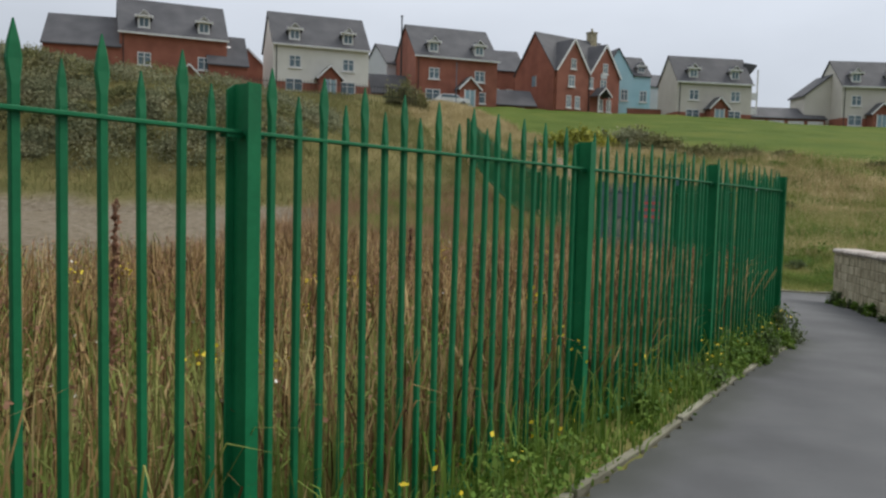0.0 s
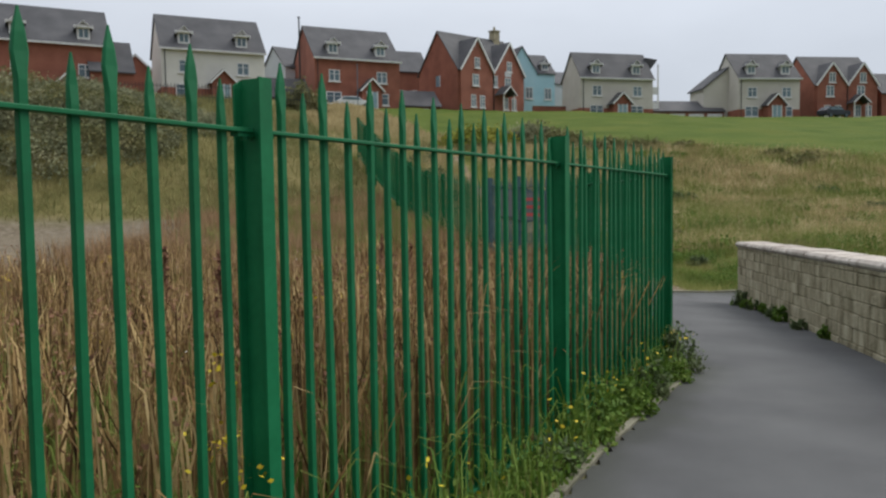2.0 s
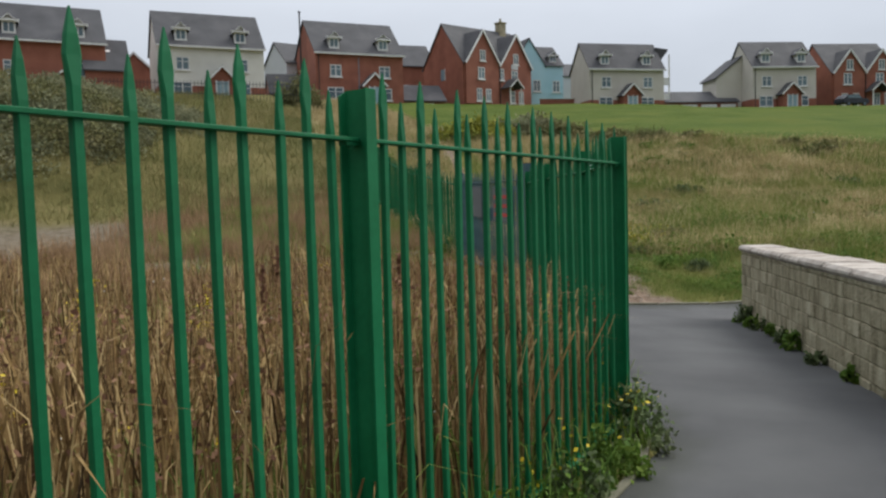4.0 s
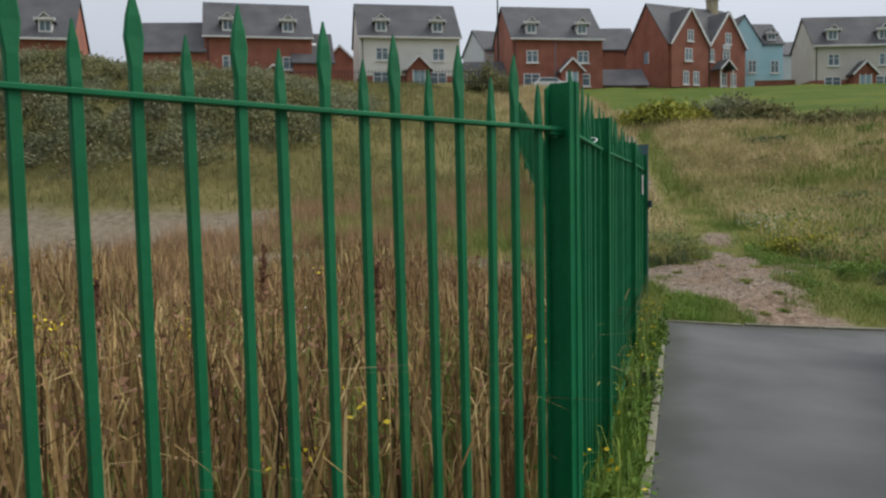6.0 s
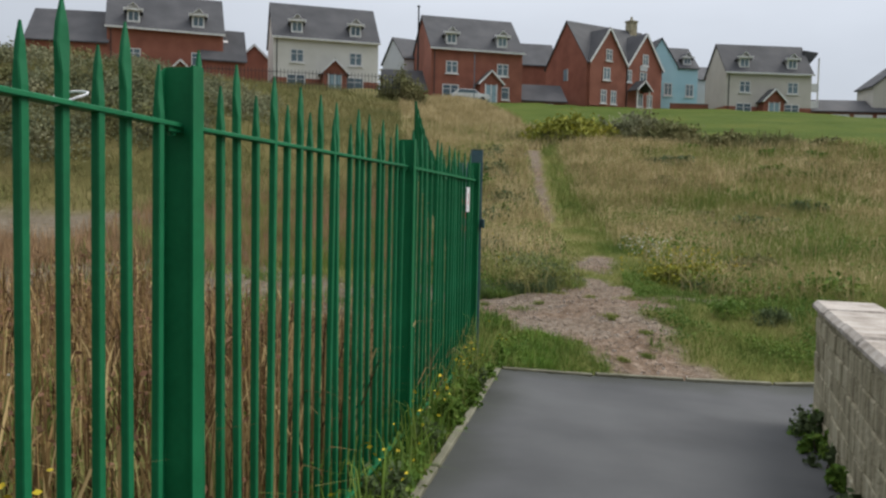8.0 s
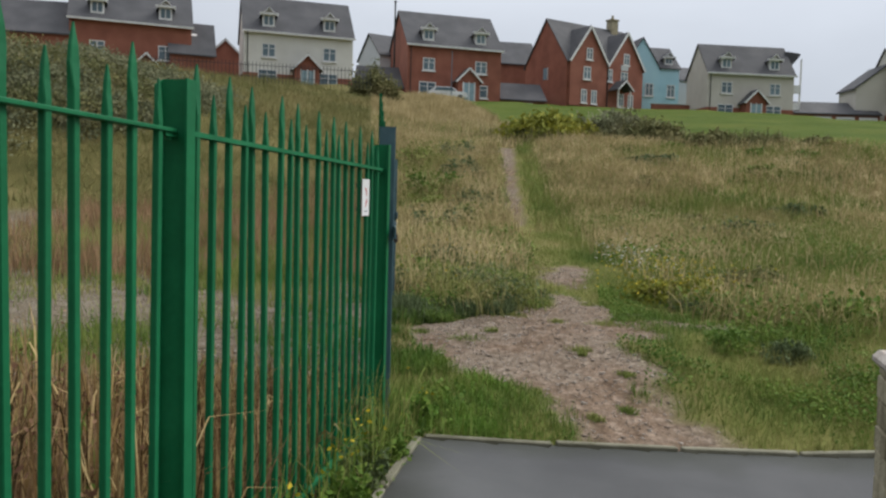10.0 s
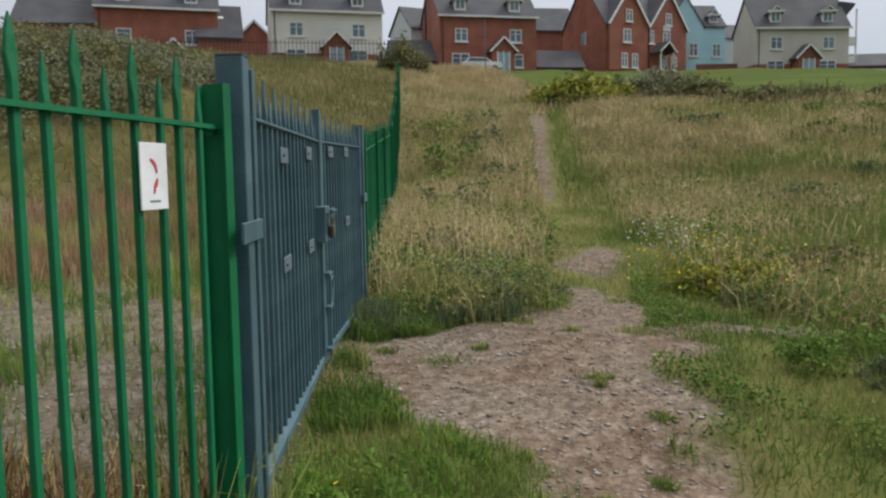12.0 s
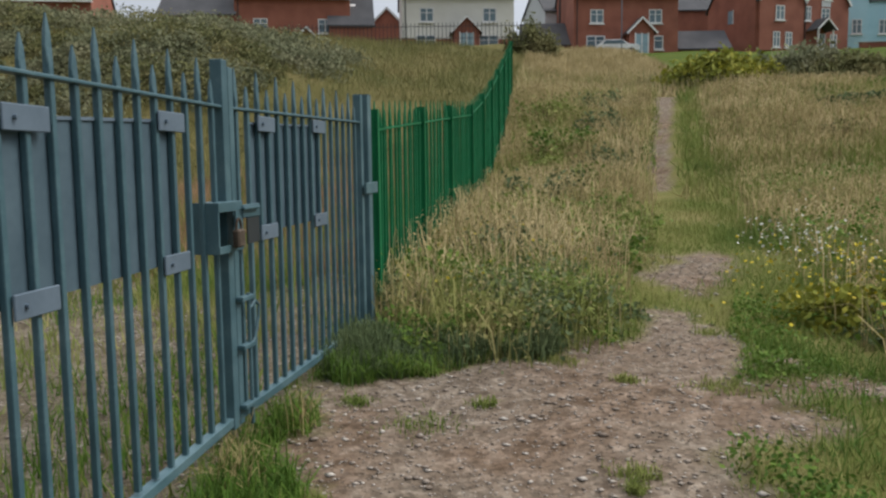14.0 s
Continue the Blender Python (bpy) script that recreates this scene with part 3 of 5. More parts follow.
def gate_leaf(a, c, za, zc, ba, bc, label, board, lock_at_end):
    """a, c: ends on plan; za, zc: upper rail heights; ba, bc: lower rail heights; board: (from, to, low, high) along the leaf."""
    d = c - a
    L = d.length
    leaf = thing("gate_leaf", (a.x, a.y, 0), label, "gate", "gate leaves", rz=math.degrees(math.atan2(d.y, d.x)))
    for nm, z0, z1, hh in (("upper_rail", za, zc, 0.014), ("lower_rail", ba, bc, 0.045)):
        part(nm, beam((0, 0, z0), (L, 0, z1), 0.048, hh, 0.003), M_galv, leaf)
    for x, w, extra, nm in ((0.03, 0.055, 0.20, "hinge_stile"), (L - 0.035, 0.065, 0.22, "lock_stile")) if lock_at_end else ((0.03, 0.05, 0.19, "lock_stile"), (L - 0.03, 0.055, 0.2, "hinge_stile")):
        t = x / L
        part(nm, box(x - w / 2, x + w / 2, -0.03, 0.03, ba + (bc - ba) * t - 0.04, za + (zc - za) * t + extra, 0.003), M_galv, leaf)
    n = round(L / 0.131)
    for k in range(1, n):
        x = L * k / n
        t = x / L
        tall = k % 2 == 1
        top = za + (zc - za) * t + (0.2 if tall else 0.12)
        share("bar", GTALL if tall else GSHORT, leaf, Matrix.Translation((x, 0, top - (1.72 if tall else 1.64))) @ pose(0, 0, 0, 0, 0, random.uniform(-4, 4)))
    x0, x1, z0, z1, z2, z3 = board
    bd = part("board", prism([(x0, z0), (x1, z1), (x1, z3), (x0, z2)], 0.014, 0.02), M_board, leaf, "flat slate-grey board behind the bars")
    part("board_edge", beam((x0, 0.016, z2 + 0.006), (x1, 0.016, z3 + 0.006), 0.02, 0.012), M_clamp, bd)
    part("sign_face", prism([(x0 + 0.02, z0 + 0.02), (x1 - 0.02, z1 + 0.02), (x1 - 0.02, z3 - 0.02), (x0 + 0.02, z2 - 0.02)], 0.026, 0.028), M_faded, bd, "faded white sign face towards the yard")
    for k in range(3 if lock_at_end else 0):
        zz = z0 + (z2 - z0) * (0.25 + 0.27 * k)
        part("printed_band", box(x0 + 0.08, x1 - 0.08, 0.029, 0.031, zz - 0.03, zz + 0.03), M_red, bd, "red printed band")
    for fx, lo in ((0.06, 1), (0.84, 1), (0.06, 0), (0.84, 0)):
        xa = x0 + (x1 - x0) * fx
        xb = xa + 0.2
        t = (xa - x0) / (x1 - x0)
        zc_ = (z2 + (z3 - z2) * t) if lo else (z0 + (z1 - z0) * t)
        cl = part("clamp", box(xa - 0.02, xb, -0.026, -0.016, zc_ - 0.035, zc_ + 0.045, 0.003), M_clamp, bd, "pale grey clamp plate")
        part("clamp_bolt", rod((xa + 0.03, -0.038, zc_ + 0.005), (xa + 0.03, -0.02, zc_ + 0.005), 0.008, 6), M_clamp, cl)
    return leaf, L


leaf1, L1 = gate_leaf(GP, GM, 1.845, 1.84, 0.246, 0.316, "grey-green steel gate leaf with a board behind its bars", (0.62, 1.80, 1.144, 1.158, 1.70, 1.745), True)
leaf2, L2 = gate_leaf(GM, G2, 1.84, 1.88, 0.321, 0.352, "grey-green steel gate leaf with a drop bolt", (0.31, 1.37, 1.203, 1.215, 1.775, 1.805), False)
# lock box of the first leaf, hasp and drop bolt of the second
lock = part("lock_box", box(L1 - 0.27, L1 - 0.255, -0.075, 0.05, 1.160, 1.395, 0.002), M_galv, leaf1)
for q in ((L1 - 0.27, L1 + 0.01, -0.078, -0.07, 1.350, 1.395), (L1 - 0.27, L1 + 0.01, -0.078, -0.07, 1.160, 1.195), (L1 - 0.27, L1 + 0.01, 0.04, 0.05, 1.160, 1.395), (L1 - 0.27, L1 + 0.01, -0.075, 0.05, 1.387, 1.395), (L1 - 0.075, L1 + 0.01, -0.078, -0.07, 1.195, 1.350)):
    part("lock_plate", box(*q, 0.002), M_galv, lock)
hasp = part("hasp", box(0.0, 0.2, -0.085, -0.07, 1.310, 1.375, 0.004), M_galv, leaf2)
part("hasp_tongue", box(-0.02, 0.16, -0.105, -0.086, 1.350, 1.365, 0.003), M_galv, hasp)
part("hasp_plate", box(0.06, 0.2, -0.08, -0.07, 1.180, 1.310, 0.003), M_dark, hasp)
pad = thing("padlock", tuple(leaf1.matrix_basis @ Vector((L1 - 0.10, -0.10, 1.180))), "rusty brass padlock hanging in the gate lock", "padlock", rz=104)
part("lock_body", box(-0.04, 0.04, -0.018, 0.018, 0.0, 0.085, 0.008), M_rust, pad)
bm = None
for k in range(8):
    a0, a1 = math.pi * k / 8, math.pi * (k + 1) / 8
    bm = rod((0.028 * math.cos(a0), 0, 0.085 + 0.05 * math.sin(a0)), (0.028 * math.cos(a1), 0, 0.085 + 0.05 * math.sin(a1)), 0.006, 6, bm)
part("shackle", bm, M_rust, pad)
bolt = part("drop_bolt", rod((0.10, -0.05, 0.26), (0.10, -0.05, 0.93), 0.011, 8), M_galv, leaf2, "steel drop bolt")
for z in (0.37, 0.67, 0.91):
    part("bolt_keep", box(0.0, 0.13, -0.068, -0.03, z - 0.012, z + 0.012, 0.003), M_galv, bolt)
bm = None
hook = [(0.10, 0.85), (0.17, 0.88), (0.21, 0.85), (0.20, 0.79), (0.15, 0.69), (0.10, 0.65)]
for (xa, z_a), (xb, z_b) in zip(hook[:-1], hook[1:]):
    bm = rod((xa, -0.055, z_a), (xb, -0.055, z_b), 0.008, 6, bm)
part("bolt_handle", bm, M_galv, bolt)

# ---------------------------------------------------------------- kerbs and wall


def kerb_run(pts, label, step=0.92):
    k = thing("kerb", (pts[0][0], pts[0][1], hz(*pts[0])), label, "kerb", kind="structure")
    o = Vector(k.matrix_basis.translation)
    for (ax, ay), (bx, by) in zip(pts[:-1], pts[1:]):
        L = math.hypot(bx - ax, by - ay)
        n = max(1, round(L / step))
        for i in range(n):
            t0, t1 = i / n + 0.006, (i + 1) / n - 0.006
            a = Vector((ax + (bx - ax) * t0, ay + (by - ay) * t0, 0))
            c = Vector((ax + (bx - ax) * t1, ay + (by - ay) * t1, 0))
            j = random.uniform(-0.008, 0.008)
            a.z, c.z = hz(a.x, a.y) - 0.075 + j, hz(c.x, c.y) - 0.075 + j
            part("kerb_stone", beam(a - o, c - o, 0.055, 0.2, 0.008), M_kerb, k)


KERB = [(-2.605 - D1[0] * 2.75 * k + 0.42 * 0.8824, -4.845 - D1[1] * 2.75 * k - 0.42 * 0.4705) for k in (3, 2, 1, 0)]
KERB += [(-1.05, -2.55), (0.02, -0.52), (0.20, 0.15), (0.24, 1.2), (0.25, 4.0), (0.25, 7.17)]
kerb_run(KERB, "worn concrete edging between verge and tarmac")
kerb_run([(0.26, 7.22), (3.0, 8.11), (6.0, 9.10)], "concrete edging at the end of the tarmac")

WA, WB = Vector((3.07, 6.74, 0)), Vector((1.57, -3.2, 0))
wd = (WB - WA).normalized()
wn_ = Vector((-wd.y, wd.x, 0)) * 1.0
WL = (WB - WA).length
wall = thing("boundary_wall", (WA.x, WA.y, -0.26), "low weathered stone wall with pale coping slabs", "wall", kind="structure")
wall.matrix_basis = pose(WA.x, WA.y, -0.26, 0, -1.5, math.degrees(math.atan2(wd.y, wd.x)))
part("core", box(0.02, WL, 0.02, 0.33, -0.15, 0.97), M_stone, wall)
rs = random.Random(5)
z = -0.12
while z < 0.94:
    hgt = min(rs.uniform(0.11, 0.16), 0.97 - z)
    x = 0.0
    while x < WL:
        ln = rs.uniform(0.22, 0.46)
        x1 = min(x + ln, WL)
        pr = rs.uniform(0.0, 0.018)
        part("stone", box(x, x1, -pr - 0.004, 0.1, z + 0.002, z + hgt - 0.002, 0.009), M_stone, wall)
        x = x1
    part("stone", box(-0.012, 0.02, 0.1, 0.35, z + 0.002, z + hgt - 0.002, 0.006), M_stone, wall)
    z += hgt
x = -0.05
while x < WL:
    x1 = min(x + rs.uniform(0.75, 0.95), WL)
    part("coping_slab", box(x, x1 - 0.008, -0.05, 0.46, 0.965, 1.06 + rs.uniform(-0.006, 0.006), 0.034), M_cope, wall)
    x = x1

# ---------------------------------------------------------------- houses


def window(parent, x, z, w, h, y=0.0, material=None):
    """A casement on a front wall, its middle at x, its sill at z."""
    win = part("window", box(x - w / 2 + 0.07, x + w / 2 - 0.07, y - 0.03, y + 0.05, z + 0.07, z + h - 0.07), material or M_glass, parent, "dark window pane")
    bm = None
    for q in ((x - w / 2, x - w / 2 + 0.09, z, z + h), (x + w / 2 - 0.09, x + w / 2, z, z + h), (x - 0.05, x + 0.05, z, z + h), (x - w / 2, x + w / 2, z, z + 0.09), (x - w / 2, x + w / 2, z + h - 0.09, z + h), (x - w / 2, x + w / 2, z + h * 0.62, z + h * 0.62 + 0.05)):
        bm = box(q[0], q[1], y - 0.06, y + 0.04, q[2], q[3], 0, bm)
    part("frame", bm, M_trim, win)
    part("sill", box(x - w / 2 - 0.12, x + w / 2 + 0.12, y - 0.14, y + 0.02, z - 0.14, z - 0.02), M_trim, win)
    return win


def gable_roof(x0, x1, y0, y1, eave, ridge, over=0.25, t=0.14):
    """Two slabs; the ridge runs along x. Returns a bmesh."""
    ym = (y0 + y1) / 2
    s = (ridge - eave) / (ym - y0)
    lo = eave - over * s
    poly = [(y0 - over, lo), (ym, ridge), (y1 + over, lo), (y1 + over, lo + t), (ym, ridge + t * 1.25), (y0 - over, lo + t)]
    b = prism([(y, z) for y, z in poly], x0 - over * 0.7, x1 + over * 0.7)
    # prism draws x and z over y: swap x and y
    for v in b.verts:
        v.co = Vector((v.co.y, v.co.x, v.co.z))
    bmesh.ops.recalc_face_normals(b, faces=b.faces[:])
    return b


def front_gable_roof(x0, x1, y0, y1, eave, ridge, over=0.18, t=0.12):
    """The ridge runs along y."""
    xm = (x0 + x1) / 2
    s = (ridge - eave) / (xm - x0)
    lo = eave - over * s
    return prism([(x0 - over, lo), (xm, ridge), (x1 + over, lo), (x1 + over, lo + t), (xm, ridge + t * 1.3), (x0 - over, lo + t)], y0 - over, y1)


def gable_body(x0, x1, y0, y1, z0, eave, ridge):
    ym = (y0 + y1) / 2
    b = prism([(y0, z0), (y1, z0), (y1, eave), (ym, ridge), (y0, eave)], x0, x1)
    for v in b.verts:
        v.co = Vector((v.co.y, v.co.x, v.co.z))
    bmesh.ops.recalc_face_normals(b, faces=b.faces[:])
    return b


def barge(x0, x1, y, eave, ridge, parent, over=0.2, w=0.22):
    xm = (x0 + x1) / 2
    s = (ridge - eave) / (xm - x0)
    bm = None
    for a, c in (((x0 - over, eave - over * s), (xm, ridge)), ((xm, ridge), (x1 + over, eave - over * s))):
        bm = beam((a[0], y, a[1] + 0.03), (c[0], y, c[1] + 0.03), 0.06, w, 0, bm)
    part("bargeboard", bm, M_trim, parent)


def dormer(parent, x, z, y, w=1.2, h=1.5, roofm=None):
    d = part("dormer", box(x - w / 2, x + w / 2, y, y + 1.8, z, z + h), M_trim, parent, "white boxed dormer")
    part("dormer_roof", front_gable_roof(x - w / 2, x + w / 2, y, y + 2.2, z + h, z + h + 0.55, 0.3, 0.1), M_roof, d)
    barge(x - w / 2, x + w / 2, y - 0.29, z + h, z + h + 0.55, d, 0.3, 0.09)
    part("dormer_cheek", prism([(x - w / 2, z + h), (x, z + h + 0.52), (x + w / 2, z + h)], y, y + 0.05), M_trim, d)
    part("dormer_sill", box(x - w / 2 - 0.33, x + w / 2 + 0.33, y - 0.32, y + 0.02, z + h - 0.1, z + h + 0.08), M_trim, d)
    gl = part("dormer_window", box(x - w / 2 + 0.15, x + w / 2 - 0.15, y - 0.02, y + 0.03, z + 0.42, z + h - 0.2), M_glass, d)
    part("mullion", box(x - 0.04, x + 0.04, y - 0.04, y + 0.02, z + 0.4, z + h - 0.18), M_trim, gl)


def house(corner, w, base, eave, ridge, material, label, rz=20.0, depth=8.0, plinth=None, porch=0.58, roof_label="", extra=None):
    """A two and a half storey house: front along x from its left corner, going back along y."""
    hgt, rdg = eave - base, ridge - base
    e = thing("house", (corner[0], corner[1], base), label, "house", "hilltop houses", rz=rz)
    part("wall", gable_body(0, w, 0, depth, -1.5, hgt, rdg - 0.05), material, e)
    part("roof", gable_roof(0, w, 0, depth, hgt, rdg), M_roof, e, "dark grey tiled roof")
    part("gutter", box(-0.2, w + 0.2, -0.42, -0.28, hgt - 0.33, hgt - 0.15), M_trim, e)
    part("downpipe", rod((0.35, -0.06, 0), (0.35, -0.06, hgt - 0.3), 0.05, 6), M_dark, e)
    if plinth:
        part("brick_storey", box(-0.05, w + 0.05, -0.05, depth * 0.5, -1.4, 1.55), plinth, e, "red brick lower storey")
    for fx in (0.22, 0.78):
        window(e, w * fx, 3.2, 1.35, 1.35)
        window(e, w * fx - 0.1, 0.55, 1.9, 1.4, -0.05 if plinth else 0.0)
        dormer(e, w * fx, hgt + 0.2, 0.3)
    # porch
    px = w * porch
    pr = part("porch", box(px - 1.25, px + 1.25, -1.5, 0.0, -1.0, 2.2), M_brick, e, "red brick porch with a pitched roof")
    part("porch_gable", prism([(px - 1.25, 2.2), (px, 3.45), (px + 1.25, 2.2)], -1.5, -1.42), M_brick, pr)
    part("porch_roof", front_gable_roof(px - 1.25, px + 1.25, -1.5, 0.0, 2.2, 3.45, 0.3, 0.12), M_roof, pr)
    barge(px - 1.25, px + 1.25, -1.82, 2.2, 3.45, pr, 0.3, 0.18)
    dr = part("door", box(px - 0.62, px + 0.62, -1.54, -1.48, -0.2, 1.9), M_door, pr)
    bm = None
    for q in ((px - 0.72, px - 0.6), (px + 0.6, px + 0.72), (px - 0.05, px + 0.05)):
        bm = box(q[0], q[1], -1.57, -1.5, -0.2, 2.0, 0, bm)
    part("door_frame", bm, M_trim, dr)
    if extra:
        extra(e, w, hgt, rdg, depth)
    return e


def twin_gable_house(corner, w, base, eave, ridge, label, rz=20.0, depth=9.0, chimney=True):
    hgt, rdg = eave - base, ridge - base
    e = thing("house", (corner[0], corner[1], base), label, "house", "hilltop houses", rz=rz)
    part("wall", gable_body(0, w, 0, depth, -1.5, hgt, rdg - 0.05), M_brick, e)
    part("roof", gable_roof(0, w, 0, depth, hgt, rdg), M_roof, e, "dark grey tiled roof")
    for i in range(2):
        x0, x1 = w * (0.02 + 0.49 * i), w * (0.49 + 0.49 * i)
        top = rdg - 1.1 if chimney else rdg - 1.5
        part("front_gable", prism([(x0, 0), (x1, 0), (x1, hgt), ((x0 + x1) / 2, top), (x0, hgt)], -0.35, 0.3), M_brick, e)
        part("gable_roof", front_gable_roof(x0, x1, -0.35, depth * 0.5, hgt, top), M_roof, e)
        barge(x0, x1, -0.56, hgt, top, e, 0.2, 0.24)
        xm = (x0 + x1) / 2
        window(e, xm, hgt + 0.25, 0.95, 1.35, -0.35)
        window(e, xm - 0.3, 3.2, 1.15, 1.5, -0.35)
        window(e, xm - 0.7, 0.4, 0.9, 1.6, -0.35)
        window(e, xm + 0.9, 0.4, 0.9, 1.6, -0.35)
    if chimney:
        window(e, w * 0.53, 3.3, 0.75, 1.5, -0.35)
        part("infill_panel", box(w * 0.735 - 0.75, w * 0.735 + 0.45, -0.42, -0.33, 4.85, hgt + 0.2), M_pale, e, "pale grey panel between two windows")
    part("downpipe", rod((w * 0.5, -0.4, 0), (w * 0.5, -0.4, hgt), 0.05, 6), M_dark, e)
    px = w * 0.62
    pr = part("porch", front_gable_roof(px - 1.1, px + 1.1, -1.9, -0.35, 2.3, 3.3, 0.2), M_roof, e, "open porch with a pitched roof")
    barge(px - 1.1, px + 1.1, -2.1, 2.3, 3.3, pr, 0.2, 0.16)
    for s_ in (-1, 1):
        part("porch_post", box(px + s_ * 1.0 - 0.07, px + s_ * 1.0 + 0.07, -1.85, -1.7, -0.5, 2.2), M_trim, pr)
    # small window in the side gable
    side = part("side_window", box(-0.03, 0.05, depth * 0.45, depth * 0.45 + 0.8, 3.3, 4.7), M_glass, e)
    part("side_frame", box(-0.05, 0.0, depth * 0.45 - 0.08, depth * 0.45, 3.25, 4.75), M_trim, side)
    if chimney:
        ch = part("chimney", box(w * 0.82, w * 0.82 + 1.1, depth * 0.5 - 0.5, depth * 0.5 + 0.5, rdg - 0.8, rdg + 1.5), M_stone, e, "buff brick chimney stack")
        part("chimney_cap", box(w * 0.82 - 0.1, w * 0.82 + 1.2, depth * 0.5 - 0.6, depth * 0.5 + 0.6, rdg + 1.3, rdg + 1.45), M_stone, ch)
        part("chimney_pot", rod((w * 0.82 + 0.55, depth * 0.5, rdg + 1.5), (w * 0.82 + 0.55, depth * 0.5, rdg + 2.0), 0.16, 8), M_stone, ch)
    return e


def outbuilding(corner, w, depth, base, eave, ridge, material, label, name="garage", rz=20.0, doors=0, along=True, category="garage"):
    e = thing(name, (corner[0], corner[1], base), label, category, "", rz=rz)
    hgt, rdg = eave - base, ridge - base
    if along:
        part("wall", gable_body(0, w, 0, depth, -1.5, hgt, rdg - 0.05), material, e)
        part("roof", gable_roof(0, w, 0, depth, hgt, rdg), M_roof, e)
    else:
        part("wall", prism([(0, -1.5), (w, -1.5), (w, hgt), (w / 2, rdg - 0.05), (0, hgt)], 0, depth), material, e)
        part("roof", front_gable_roof(0, w, 0, depth + 0.2, hgt, rdg), M_roof, e)
        barge(0, w, -0.2, hgt, rdg, e)
    for i in range(doors):
        x = w * (i + 0.5) / doors
        part("garage_door", box(x - 1.1, x + 1.1, -0.06, 0.02, -0.6, hgt - 0.35), M_trim, e, "white garage door")
    return e


house((-46.6, 72.0), 11.0, 11.3, 18.0, 22.0, M_brick, "red brick house with a dark roof and two white dormers", porch=0.62, rz=30, depth=8.3)
house((-32.4, 79.4), 11.05, 12.35, 18.2, 22.2, M_render, "cream rendered house with a red brick porch and two dormers", rz=27, porch=0.56, plinth=M_brick)
house((-17.65, 88.9), 10.8, 12.55, 18.6, 22.8, M_brick, "red brick house with two white dormers and a gabled porch", porch=0.61, rz=26, depth=9.2)
twin_gable_house((-0.7, 98.8), 12.4, 13.2, 18.5, 23.7, "tall red brick house with twin front gables and chimney", rz=42, depth=7.8)


def balcony(e, w, hgt, rdg, depth):
    part("side_roof", prism([(w, hgt + 0.6), (w + 1.7, hgt + 2.6), (w + 1.8, hgt + 2.9), (w, hgt + 3.1)], 2.0, 6.0), M_roof, e, "dark tiled side roof")
    for z_ in (1.5, 3.6):
        part("balcony_rail", box(w, w + 1.2, 0.6, 0.7, z_, z_ + 1.0), M_trim, e)
    part("balcony_post", box(w + 1.1, w + 1.25, 0.6, 0.75, -1.0, hgt + 2.0), M_trim, e)


house((15.6, 101.0), 10.65, 11.8, 17.5, 21.0, M_cream, "cream house with a red brick base and two white dormers", plinth=M_brick, porch=0.5, rz=16, depth=6.0, extra=balcony)


def catslide(e, w, hgt, rdg, depth):
    part("side_wing", prism([(-3.6, -1.5), (0.0, -1.5), (0.0, hgt + 1.6), (-3.6, hgt - 1.2)], 3.0, depth), M_cream, e, "cream rendered side wing")
    part("wing_roof", prism([(-3.9, hgt - 1.35), (0.0, hgt + 1.65), (0.0, hgt + 1.85), (-3.9, hgt - 1.15)], 2.8, depth + 0.2), M_roof, e)


house((37.5, 104.0), 8.9, 11.6, 17.5, 21.1, M_cream, "cream house with a sloping side wing and brick base", plinth=M_brick, porch=0.53, rz=8, depth=7.4, extra=catslide)
twin_gable_house((48.9, 106.5), 9.4, 11.8, 16.7, 21.1, "red brick house with twin front gables at the row's end", rz=8, chimney=False)
house((-63.9, 56.5), 11.0, 10.4, 16.5, 20.8, M_brick, "red brick house with dormers behind the scrub mound", rz=30, porch=0.6)
e = outbuilding((8.7, 110.5), 5.2, 7.0, 12.6, 19.6, 22.6, M_blue, "pale blue rendered house behind a brick house", "house", along=True, category="house")
part("front_gable", prism([(-2.6, -1.5), (2.2, -1.5), (2.2, 6.9), (-0.2, 10.5), (-2.6, 6.9)], -0.4, 3.5), M_blue, e)
part("gable_roof", front_gable_roof(-2.6, 2.2, -0.4, 4.0, 6.9, 10.5), M_roof, e)
for x in (0.9, 4.1):
    window(e, x, 3.2, 1.1, 1.6, -0.4 if x < 2 else 0.0)
dormer(e, 3.8, 7.2, 0.3, 1.1, 1.2)
outbuilding((13.6, 114), 4.3, 7, 12.4, 18.4, 20.5, M_pale, "white rendered house end behind the blue house", "house", along=True, category="house")
e = outbuilding((-10.4, 111), 5.9, 8, 12.45, 20.2, 23.6, M_brick, "brick house behind with a dark roof", "house", category="house")
for x in (1.6, 3.7):
    window(e, x, 3.6, 1.0, 1.4)
outbuilding((-22.5, 95.7), 5.0, 6, 12.3, 18.6, 21.3, M_pale, "white gabled house end between two houses", "house", rz=40, category="house")
outbuilding((-41.2, 89.3), 4.2, 8, 12.07, 17.2, 19.2, M_brick, "small red brick gable behind the houses", "house", along=False, category="house")
outbuilding((-53.6, 69.4), 7.5, 7, 11.18, 16.3, 19.7, M_brick, "brick wing with a long dark brown roof", "house", category="house")
e = outbuilding((-38.5, 75.9), 4.2, 6, 11.5, 15.3, 18.6, M_brick, "low brick wing with a steep dark roof and skylight", "house", rz=30, category="house")
part("skylight", beam((2.2, 1.2, 5.2), (2.2, 1.9, 6.0), 0.8, 0.08), M_trim, e, "pale roof light")
